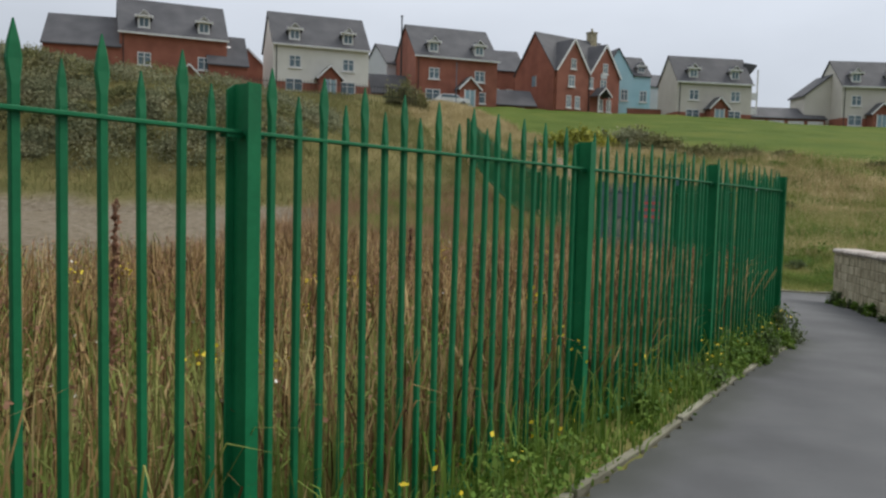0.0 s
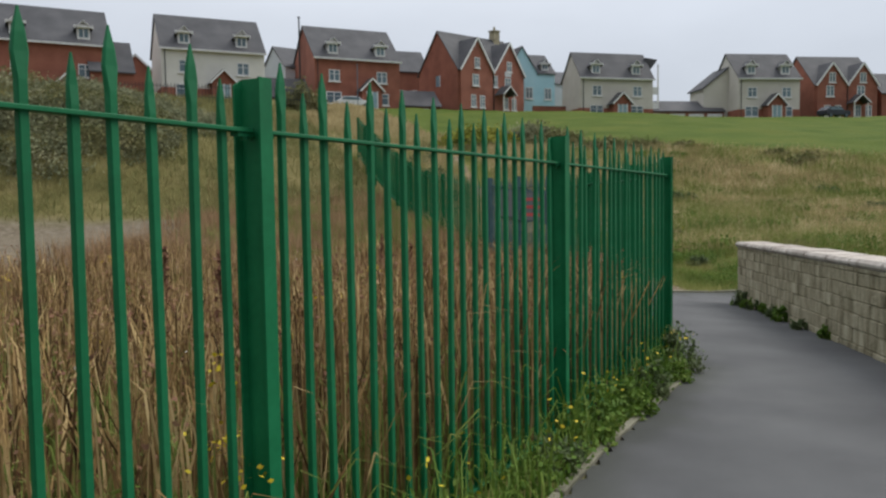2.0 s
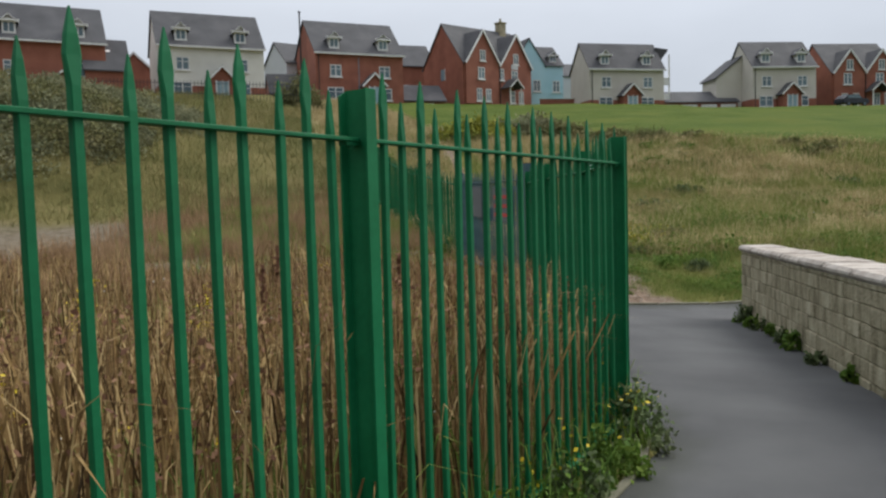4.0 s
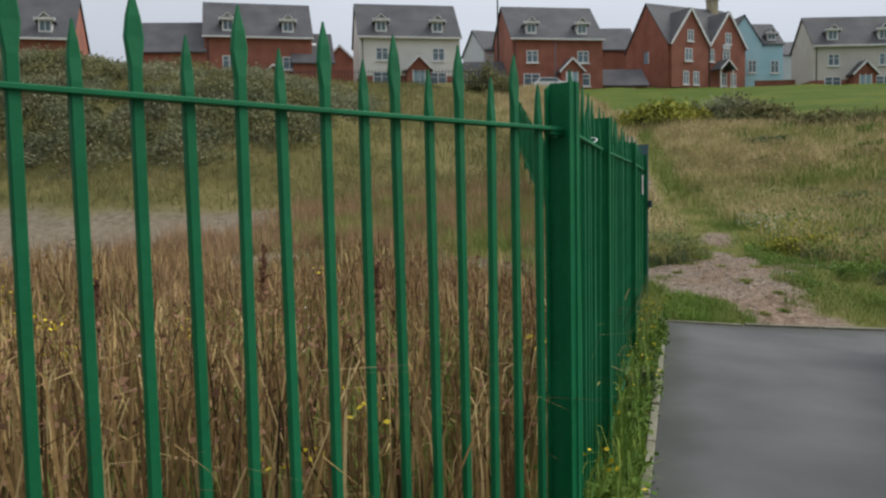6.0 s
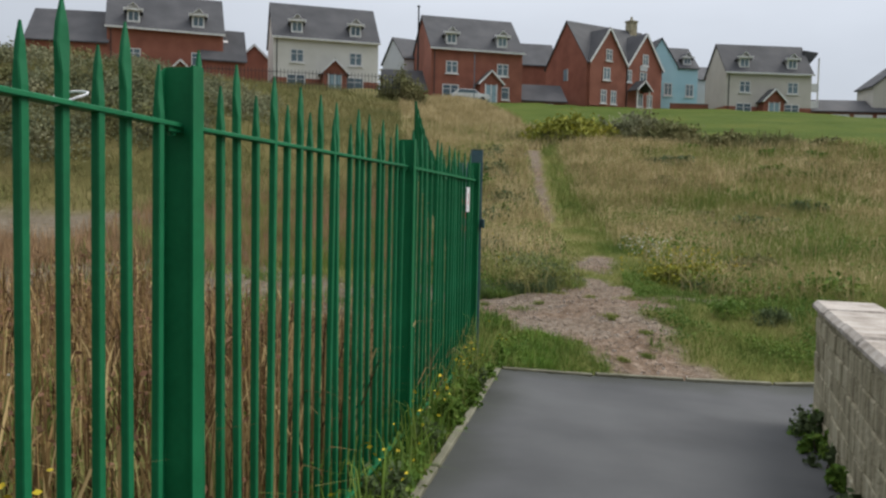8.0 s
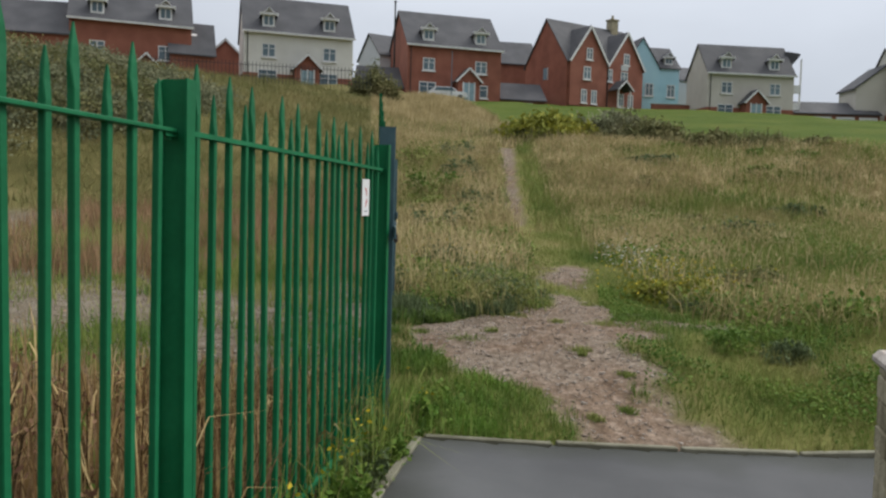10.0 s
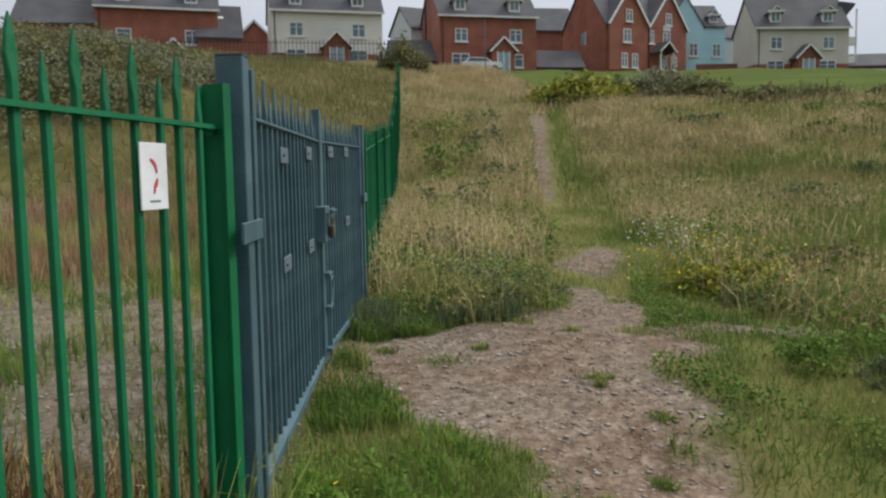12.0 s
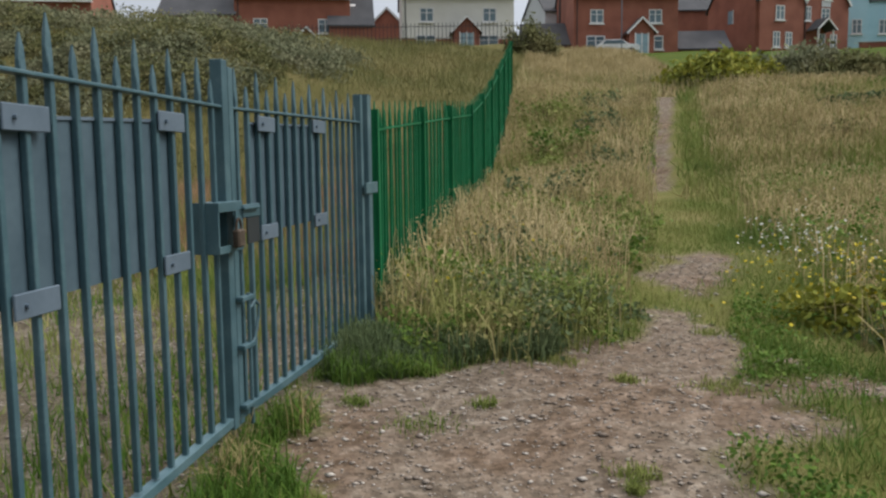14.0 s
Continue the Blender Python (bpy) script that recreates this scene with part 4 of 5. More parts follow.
outbuilding((-22.9, 88.5), 5.4, 5.5, 12.46, 13.9, 16.3, M_brick, "low garage with a dark tiled roof", doors=1)
outbuilding((-7.9, 95), 5.2, 5.5, 12.69, 13.38, 15.4, M_brick, "low garage with a dark tiled roof", doors=1)
outbuilding((25.4, 104.2), 11.02, 5.5, 11.94, 13.14, 14.64, M_brick, "long garage block with white doors and dark roof", doors=4, rz=10)
outbuilding((59.0, 108.0), 9.5, 7, 11.6, 15.6, 18.6, M_brick, "brick house with a dark roof beyond the row", "house", rz=8, category="house")

hedge = thing("garden_wall", (9.6, 104.5, hz(9.6, 104.5)), "low brick garden wall in front of the blue house", "wall", rz=14)
part("brickwork", box(0, 5.6, 0, 0.3, -0.6, 1.3, 0.03), M_brick, hedge)
part("coping", box(-0.05, 5.65, -0.05, 0.35, 1.3, 1.4, 0.02), M_cope, hedge)

# flue pipe at the gable of the brick house, and a pole in front of it
lp = thing("flue_pipe", (-20.2, 93.3, hz(-20.2, 93.3)), "thin dark flue pipe up the side of a brick house", "pipe")
part("column", rod((0, 0, 0), (0, 0, 10.9), 0.12, 8, None, 0.09), M_dark, lp)
part("cap", box(-0.16, 0.16, -0.16, 0.16, 10.85, 11.0, 0.03), M_dark, lp)
lp = thing("flag_pole", (-12.4, 86.6, hz(-12.4, 86.6)), "slim pale pole in front of a brick house", "pole")
part("column", rod((0, 0, 0), (0, 0, 5.2), 0.05, 8), M_clamp, lp)


def car(at, rz, material, label):
    c = thing("car", at, label, "car", "parked cars", rz=rz)
    bm = prism([(-2.1, 0.35), (2.1, 0.35), (2.12, 0.75), (1.95, 0.95), (1.05, 1.0), (0.45, 1.42), (-1.25, 1.45), (-1.9, 1.0), (-2.1, 0.9)], -0.85, 0.85)
    bmesh.ops.bevel(bm, geom=bm.edges[:], offset=0.06, segments=2, affect="EDGES")
    body = part("body", bm, material, c)
    for y in (-0.86, 0.83):
        part("side_glass", prism([(-1.5, 1.02), (0.85, 1.02), (0.4, 1.36), (-1.2, 1.38)], y, y + 0.03), M_glass, body)
    for x in (-1.3, 1.3):
        for y in (-0.88, 0.68):
            wh = part("wheel", rod((x, y, 0.32), (x, y + 0.2, 0.32), 0.32, 16), M_tyre, c)
            part("rim", rod((x, y - 0.01, 0.32), (x, y + 0.21, 0.32), 0.19, 12), M_clamp, wh)
    return c


car((-13.1, 88.0, hz(-13.1, 88.0) + 0.02), 18, M_car, "white parked car below the brick house")
car((49.0, 101, hz(49.0, 101) + 0.02), 20, plain("dark_car_paint", (0.03, 0.035, 0.045), 0.25), "dark parked car in front of houses")

# ---------------------------------------------------------------- plants
rng = np.random.default_rng(11)


def blades(name, x, y, z, hgt, wid, material, label, category, lean=0.35, cheap=False):
    """Grass blades as one mesh: two joined pieces and a tip each."""
    n = len(x)
    a = rng.uniform(0, 2 * np.pi, n)
    b = rng.uniform(0, 2 * np.pi, n)
    ln = np.minimum(np.abs(rng.normal(0, lean, n)), 0.45 if lean < 0.35 else 1.3)
    sx, sy = np.cos(a) * wid / 2, np.sin(a) * wid / 2
    lx, ly = np.cos(b) * ln * hgt, np.sin(b) * ln * hgt
    if cheap:
        V = np.empty((n, 3, 3))
        V[:, 0] = np.stack([x - sx, y - sy, z - 0.01], -1)
        V[:, 1] = np.stack([x + sx, y + sy, z - 0.01], -1)
        V[:, 2] = np.stack([x + lx, y + ly, z + hgt * np.sqrt(np.clip(1 - 0.45 * ln ** 2, 0.3, 1))], -1)
        me_ = np_mesh(name, V.reshape(-1, 3), np.arange(n * 3).reshape(-1, 3))
        me_.materials.append(material)
        return tagged(new(name, me_), label, category, kind="stuff")
    V = np.empty((n, 7, 3))
    up = hgt * np.sqrt(np.clip(1 - 0.45 * ln ** 2, 0.3, 1))
    for r, (f, q, w) in enumerate(((0.0, -0.02, 1.0), (0.12, 0.5, 0.85), (0.5, 0.86, 0.6))):
        cx_, cy_, cz_ = x + lx * f, y + ly * f, z + up * q
        V[:, 2 * r] = np.stack([cx_ - sx * w, cy_ - sy * w, cz_], -1)
        V[:, 2 * r + 1] = np.stack([cx_ + sx * w, cy_ + sy * w, cz_], -1)
    V[:, 6] = np.stack([x + lx * 1.1, y + ly * 1.1, z + up * (1.0 - 0.35 * np.clip(ln, 0, 1))], -1)
    base = (np.arange(n) * 7)[:, None, None]
    F = base + np.array([[0, 1, 3], [0, 3, 2], [2, 3, 5], [2, 5, 4], [4, 5, 6]])[None]
    me_ = np_mesh(name, V.reshape(-1, 3), F.reshape(-1, 3))
    me_.materials.append(material)
    return tagged(new(name, me_), label, category, kind="stuff")


def scatter(n, x0, x1, y0, y1, keep):
    """Random places in a rectangle, kept with the chance that keep(x, y) gives."""
    x, y = rng.uniform(x0, x1, n), rng.uniform(y0, y1, n)
    k = rng.uniform(0, 1, n) < keep(x, y)
    return x[k], y[k]


def dots(name, x, y, z, size, material, label, category, flat=0.6):
    """Small tilted four-sided petals as one mesh."""
    n = len(x)
    u = rng.normal(0, 1, (n, 3))
    u[:, 2] *= 1 - flat
    u /= np.linalg.norm(u, axis=1)[:, None]
    w = np.cross(u, rng.normal(0, 1, (n, 3)))
    w /= np.linalg.norm(w, axis=1)[:, None]
    c = np.stack([x, y, z], -1)
    s = size[:, None]
    V = np.stack([c - u * s, c - w * s * 0.7, c + u * s, c + w * s * 0.7], 1)
    F = (np.arange(n) * 4)[:, None] + np.array([[0, 1, 2, 3]])
    me_ = np_mesh(name, V.reshape(-1, 3), F)
    me_.materials.append(material)
    return tagged(new(name, me_), label, category, kind="stuff")


def clumpy(x, y, s=1.0):
    return 0.5 + 0.5 * wob(x * 1.0 + 7, y * 1.0 - 3, s)


def off_path(x, y):
    return smooth(0.0, 0.06, -tarmac_side(x, y))


def bush(at, r, n, material, label, leaf=0.06, name="bush", flowers=0):
    """A shrub: a few stems and a crown of small leaves in clumps."""
    e = thing(name, (at[0], at[1], hz(at[0], at[1])), label, "bush", "scrub bushes")
    for k in range(3 if n > 1000 else 1):
        t = rng.uniform(0, 6.28)
        part("stem", rod((0, 0, -0.05), (math.cos(t) * r[0] * 0.3, math.sin(t) * r[1] * 0.3, r[2] * rng.uniform(0.5, 0.8)), 0.02 * r[2] + 0.004, 5, None, 0.004), M_rust, e)
    m = max(6, n // 60)
    d = rng.normal(0, 1, (m, 3))
    d /= np.linalg.norm(d, axis=1)[:, None]
    d[:, 2] = np.abs(d[:, 2])
    c = d * rng.uniform(0.55, 1.0, (m, 1)) * np.array(r)
    p = c[rng.integers(0, m, n)] + rng.normal(0, 0.16, (n, 3)) * np.array(r)
    p[:, 2] = np.abs(p[:, 2]) + height(at[0] + p[:, 0], at[1] + p[:, 1]) - hz(at[0], at[1])
    u = rng.normal(0, 1, (n, 3))
    u /= np.linalg.norm(u, axis=1)[:, None]
    w = np.cross(u, rng.normal(0, 1, (n, 3)))
    w /= np.linalg.norm(w, axis=1)[:, None]
    s = (leaf * rng.uniform(0.6, 1.4, n))[:, None]
    V = np.stack([p - u * s, p - w * s * 0.6, p + u * s, p + w * s * 0.6], 1)
    F = (np.arange(n) * 4)[:, None] + np.array([[0, 1, 2, 3]])
    me_ = np_mesh("crown", V.reshape(-1, 3), F)
    me_.materials.append(material)
    ob = new("crown", me_)
    ob.parent = e
    return e


# dry reeds and weeds inside the fence
x, y = scatter(135000, -13.0, 0.0, -12.0, 8.4, lambda x, y: reed_mask(x, y) * (0.3 + 0.7 * clumpy(x, y, 1.1)) * (1 - 0.45 * smooth(-3, -6, y)) * (x < fence_x(y) - 0.06))
z = height(x, y)
tall = 0.55 + 0.45 * clumpy(x + 2, y, 0.6)
blades("dry_reeds", x, y, z, (rng.uniform(0.5, 1.25, len(x)) * tall + 0.08), rng.uniform(0.006, 0.017, len(x)), M_reed, "dense dry brown reeds and grass behind the railing", "reeds", 0.28)
x, y = scatter(90000, -14.0, 0.0, -13.0, 6.5, lambda x, y: np.maximum(reed_mask(x, y), 0.15 * inside(x, y)) * np.maximum(smooth(0.3, 0.75, clumpy(x - 4, y + 2, 0.8)), 0.85 * smooth(-1.5, -5, y)) * (x < fence_x(y) - 0.06))
blades("green_weeds", x, y, height(x, y), rng.uniform(0.2, 0.8, len(x)), rng.uniform(0.007, 0.018, len(x)), M_grass, "green weeds among the dry reeds", "weeds", 0.4)
x, y = scatter(1500, -12.0, 0.0, -13.0, 6.5, lambda x, y: reed_mask(x, y) * smooth(0.55, 0.9, clumpy(x, y, 1.9)))
k = rng.integers(0, max(1, len(x)), 95)
k = np.repeat(k, 26)
fz = np.repeat(rng.uniform(0.4, 0.9, 95), 26) + rng.normal(0, 0.03, len(k))
fx, fy = x[k] + rng.normal(0, 0.055, len(k)), y[k] + rng.normal(0, 0.055, len(k))
dots("ragwort_flowers", fx, fy, height(fx, fy) + fz, rng.uniform(0.007, 0.016, len(k)), M_yellow, "yellow ragwort flowers among the reeds", "flowers")
fx, fy = scatter(420, -12.0, 0.0, -13.0, 6.5, reed_mask)
dots("white_flowers", fx, fy, height(fx, fy) + rng.uniform(0.45, 0.85, len(fx)), rng.uniform(0.007, 0.017, len(fx)), M_petal, "white yarrow heads among the reeds", "flowers", 0.9)

x, y = scatter(60000, -9.0, 0.0, -12.0, 6.5, lambda x, y: reed_mask(x, y) * smooth(0.55, 0.9, clumpy(x * 1.1 + 2, y * 1.1, 1.5)) * (x < fence_x(y) - 0.08) * smooth(4.5, 0.6, fence_x(y) - x))
dots("reed_weed_leaves", x, y, height(x, y) + rng.uniform(0.02, 0.55, len(x)), rng.uniform(0.008, 0.022, len(x)), M_lush, "leafy green weeds between the dry reeds", "weeds", 0.2)


def dock(x, y, h, label):
    d = thing("dock_plant", (x, y, hz(x, y)), label, "plant", "dock plants")
    st = part("stalk", rod((0, 0, -0.03), (0.04, 0.02, h), 0.008, 6, None, 0.003), M_redhead, d)
    n = 260
    t = rng.uniform(0.35, 1.0, n)
    a = rng.uniform(0, 6.28, n)
    rr = rng.uniform(0.0, 0.07, n) * (1.15 - t)
    p = np.stack([0.04 * t + rr * np.cos(a) * 1.4, 0.02 * t + rr * np.sin(a) * 1.4, h * t], -1)
    u = rng.normal(0, 1, (n, 3)) * 0.012
    w = rng.normal(0, 1, (n, 3)) * 0.009
    V = np.stack([p - u, p - w, p + u, p + w], 1)
    me_ = np_mesh("seed_spike", V.reshape(-1, 3), (np.arange(n) * 4)[:, None] + np.array([[0, 1, 2, 3]]))
    me_.materials.append(M_redhead)
    ob = tagged(new("seed_spike", me_), kind="stuff")
    ob.parent = d
    return d


for dx, dy, dh in ((-5.2, -5.8, 1.42), (-3.4, -2.6, 1.15), (-4.3, -1.0, 1.2), (-2.4, 0.4, 1.1), (-6.0, -3.2, 1.2), (-1.6, 2.2, 1.05), (-2.9, 3.0, 1.1)):
    dock(dx, dy, dh, "brown dock stalk gone to seed above the reeds")

# reddish grass thinning out over the yard
def red_mask(x, y):
    gate_yard = smooth(1.2, 0.75, np.hypot((x + 2.6) / 6.2, (y - 10.2) / 3.6) + 0.15 * wob(x, y, 1.1))
    return inside(x, y) * smooth(4.0, 5.2, y) * smooth(28, 22, y + 1.5 * wob(x, y, 0.6)) * (1 - 0.5 * smooth(12, 15, y)) * smooth(-12.2, -9.6, x + 0.9 * wob(x, y, 0.8)) * (1 - gate_yard)


x, y = scatter(200000, -14.0, 0.0, 4.0, 29.0, lambda x, y: red_mask(x, y) * (0.2 + 0.8 * clumpy(x, y, 1.0)))
blades("reddish_grass", x, y, height(x, y), rng.uniform(0.2, 0.66, len(x)) * (0.6 + 0.6 * clumpy(x, y, 0.7)), rng.uniform(0.007, 0.016, len(x)) * np.interp(y, [4, 28], [1, 2]), M_redgrass, "reddish brown seeding grass spreading over the yard", "grass", 0.3, cheap=True)

x, y = scatter(30000, -11.0, -0.6, 2.5, 9.0, lambda x, y: reed_mask(x, y) * smooth(2.5, 4.5, y) * (0.3 + 0.7 * clumpy(x, y, 1.0)) * (x < fence_x(y) - 0.3))
blades("tall_red_grass", x, y, height(x, y), rng.uniform(0.5, 1.05, len(x)) * (0.65 + 0.4 * clumpy(x, y, 0.7)), rng.uniform(0.006, 0.014, len(x)), M_redgrass, "tall reddish seeding grass at the back of the reeds", "grass", 0.3)

# the yard: low grass and weeds
x, y = scatter(170000, -13.0, 0.5, 4.0, 22.0, lambda x, y: inside(x, y) * (0.1 + 0.9 * smooth(0.35, 0.8, clumpy(x, y, 1.2))) * smooth(-9, -2, x))
blades("yard_grass", x, y, height(x, y), rng.uniform(0.04, 0.22, len(x)), rng.uniform(0.008, 0.02, len(x)), M_grass, "patchy short grass on the gravel yard", "grass", 0.5, cheap=True)

x, y = scatter(90000, -9.0, 0.2, 5.6, 17.0, lambda x, y: inside(x, y) * smooth(0.5, 0.85, clumpy(x * 1.2 + 4, y * 1.2, 1.3)) * smooth(-9, -3, x))
blades("yard_weeds", x, y, height(x, y), rng.uniform(0.04, 0.2, len(x)) * (0.5 + 0.7 * clumpy(x, y, 2.0)), rng.uniform(0.008, 0.018, len(x)), M_lush, "clumps of green weeds on the gravel yard", "weeds", 0.6, cheap=True)
x, y = scatter(15000, -2.2, 0.0, 4.4, 7.2, lambda x, y: (x < fence_x(y) - 0.06) * (0.2 + 0.8 * clumpy(x, y, 1.6)) * smooth(-2.2, -1.4, x))
blades("fence_reeds", x, y, height(x, y), rng.uniform(0.15, 0.6, len(x)), rng.uniform(0.005, 0.013, len(x)), M_reed, "dry straw stalks leaning on the railing", "reeds", 0.4)

x, y = scatter(60000, -11.0, 0.0, 8.0, 24.0, lambda x, y: inside(x, y) * smooth(0.25, 0.75, clumpy(x + 1.5, y - 2, 0.9)) * smooth(12, 14, y) * smooth(-11, -7, x))
blades("olive_grass", x, y, height(x, y), rng.uniform(0.15, 0.6, len(x)), rng.uniform(0.01, 0.024, len(x)), M_grass, "olive green grass at the back of the yard", "grass", 0.5, cheap=True)

# verge between railing and kerb
x, y = scatter(160000, -7.5, 0.6, -13.0, 7.4, lambda x, y: (1 - inside(x, y)) * off_path(x, y) * (0.3 + 0.7 * clumpy(x, y, 2.2)))
blades("verge_grass", x, y, height(x, y), rng.uniform(0.04, 0.19, len(x)) * (0.6 + 0.9 * clumpy(x, y, 1.6)), rng.uniform(0.007, 0.018, len(x)), M_lush, "green weeds on the verge along the kerb", "grass", 0.5)
k = rng.integers(0, len(x), 140)
dots("verge_flowers", x[k], y[k], height(x[k], y[k]) + rng.uniform(0.12, 0.4, 140), rng.uniform(0.008, 0.02, 140), M_yellow, "small yellow flowers on the verge", "flowers")


def open_hill(x, y):
    return (1 - inside(x, y)) * off_path(x, y) * (1 - dirt_mask(x, y)) * (1 - lawn_mask(x, y))


def bank(x, y):
    """1 on the bank of tall growth between the railing and the trail."""
    return (1 - inside(x, y)) * smooth(11.0, 11.8, y + 0.4 * wob(x, y, 1.2)) * smooth(0.45, -0.1, x - np.interp(y, [11, 13, 17, 22, 30, 36], [0.75, 0.45, 0.1, -0.6, -1.6, -2.4]))


def right_bank(x, y):
    return smooth(0.0, 0.8, x - np.interp(y, [8, 11, 13, 17, 24, 36], [3.6, 2.7, 2.1, 1.5, 0.5, -1.0])) * smooth(8.2, 10.5, y)


x, y = scatter(300000, -3.0, 10.0, 7.0, 20.0, lambda x, y: open_hill(x, y) * (0.3 + 0.7 * clumpy(x, y, 1.1)) * (1 - 0.45 * trail_mask(x, y)))
hh = rng.uniform(0.03, 0.13, len(x)) * (0.5 + clumpy(x, y, 0.9)) * (1 + 1.5 * right_bank(x, y) * clumpy(x, y, 0.7) * smooth(10, 14, y))
blades("short_grass", x, y, height(x, y), hh, rng.uniform(0.007, 0.015, len(x)), M_grass, "short trodden grass round the bare ground", "grass", 0.8, cheap=True)
x, y = scatter(85000, -3.0, 4.0, 7.0, 12.5, lambda x, y: open_hill(x, y) * np.maximum(smooth(0.5, 0.8, clumpy(x * 1.3, y, 1.3)), 0.6 * smooth(1.6, 0.9, x) * smooth(9.2, 8.4, y)))
blades("fresh_grass", x, y, height(x, y), rng.uniform(0.04, 0.15, len(x)), rng.uniform(0.005, 0.011, len(x)), M_lush, "fresh green grass tufts by the gate", "grass", 0.8, cheap=True)
x, y = scatter(26000, -0.1, 1.35, 7.35, 8.9, lambda x, y: (1 - dirt_mask(x, y)) * off_path(x, y) * smooth(0.75, 0.2, np.hypot((x - 0.45) / 0.85, (y - 8.0) / 0.75) - 0.3 + 0.2 * wob(x, y, 3)) * (0.05 + 0.5 * smooth(0.4, 0.85, clumpy(x, y, 4.5))))
blades("bright_grass", x, y, height(x, y), rng.uniform(0.03, 0.16, len(x)) * np.interp(x, [0.4, 0.9], [1.0, 0.45]), rng.uniform(0.005, 0.011, len(x)), M_fresh, "bright green grass clump by the gate post", "grass", 0.75)
x, y = scatter(22000, -0.9, 0.3, 8.6, 10.9, lambda x, y: (1 - inside(x - 0.03, y)) * (1 - dirt_mask(x, y)) * (0.3 + 0.7 * clumpy(x, y, 2.4)))
blades("gate_grass", x, y, height(x, y), rng.uniform(0.04, 0.22, len(x)), rng.uniform(0.005, 0.011, len(x)), M_lush, "tangled grass along the foot of the gate", "grass", 0.9)
x, y = scatter(3500, -0.6, 0.25, 9.0, 10.2, lambda x, y: (1 - inside(x - 0.03, y)) * (1 - dirt_mask(x, y)) * smooth(0.4, 0.8, clumpy(x, y, 2.9)))
blades("gate_straw", x, y, height(x, y), rng.uniform(0.1, 0.3, len(x)), rng.uniform(0.004, 0.008, len(x)), M_straw, "dry stalks in the grass at the gate's foot", "grass", 0.8)
# tall growth on the bank beside the hill railing
x, y = scatter(80000, -8.0, 1.5, 10.8, 36.0, lambda x, y: bank(x, y) * open_hill(x, y) * (0.12 + 0.88 * smooth(0.2, 0.75, clumpy(x, y, 0.9))) * np.interp(y, [10, 18, 36], [1, 0.7, 0.45]))
hh = rng.uniform(0.2, 0.78, len(x)) * (0.55 + 0.6 * clumpy(x, y + 9, 0.8)) * smooth(10.6, 13.5, y + 0.8)
blades("long_grass", x, y, height(x, y), hh + 0.1, rng.uniform(0.006, 0.014, len(x)) * np.interp(y, [10, 36], [1, 2.2]), M_straw, "tall dry grass on the bank beside the railing", "grass", 0.65)
x, y = scatter(130000, -8.0, 1.5, 10.6, 36.0, lambda x, y: bank(x, y) * smooth(0.2, 0.6, clumpy(x + 5, y, 1.1)) * np.interp(y, [10, 15, 36], [1, 0.8, 0.3]))
blades("bank_weeds", x, y, height(x, y), rng.uniform(0.15, 0.6, len(x)), rng.uniform(0.006, 0.016, len(x)) * np.interp(y, [10, 36], [1, 2.2]), M_grass, "green weeds and nettles at the foot of the bank", "weeds", 0.8)
# rough grass over the hillside
x, y = scatter(230000, -4.0, 16.0, 8.0, 26.0, lambda x, y: open_hill(x, y) * right_bank(x, y) * (0.2 + 0.8 * clumpy(x, y, 0.7)) * smooth(9.5, 12.5, y + 0.8 * wob(x, y, 1.3)))
blades("rough_grass", x, y, height(x, y), rng.uniform(0.15, 0.5, len(x)) * (0.5 + clumpy(x, y, 0.6)), rng.uniform(0.008, 0.02, len(x)), M_grass, "rough green and brown grass on the hillside", "grass", 0.75, cheap=True)
x, y = scatter(150000, -4.0, 18.0, 11.0, 40.0, lambda x, y: open_hill(x, y) * right_bank(x, y) * (0.14 + 0.8 * smooth(3.2, 0.8, np.abs(x - np.interp(y, [20, 36], [1.6, 0.2]))) * smooth(20, 25, y) + 0.95 * smooth(0.3, 0.92, clumpy(x + 11 + 0.6 * wob(x, y, 1.9), y * 1.4, 0.42))))
blades("straw_grass", x, y, height(x, y), rng.uniform(0.15, 0.5, len(x)), rng.uniform(0.008, 0.018, len(x)) * np.interp(y, [10, 40], [1, 2]), M_straw, "patches of dry straw-coloured grass on the slope", "grass", 0.85)
x, y = scatter(230000, -12.0, 30.0, 20.0, 50.0, lambda x, y: open_hill(x, y) * (1 - trail_mask(x, y)) * (0.25 + 0.75 * clumpy(x, y, 0.5)))
blades("far_grass", x, y, height(x, y), rng.uniform(0.15, 0.5, len(x)), rng.uniform(0.02, 0.045, len(x)), M_grass, "rough grass on the upper slope", "grass", 0.8, cheap=True)
x, y = scatter(110000, -45.0, -4.0, 20.0, 60.0, lambda x, y: inside(x, y) * (0.3 + 0.7 * clumpy(x, y, 0.5)) * smooth(20, 22, y))
blades("mound_grass", x, y, height(x, y), rng.uniform(0.15, 0.6, len(x)), rng.uniform(0.02, 0.05, len(x)), M_mound, "rough grass on the mound behind the yard", "grass", 0.8, cheap=True)

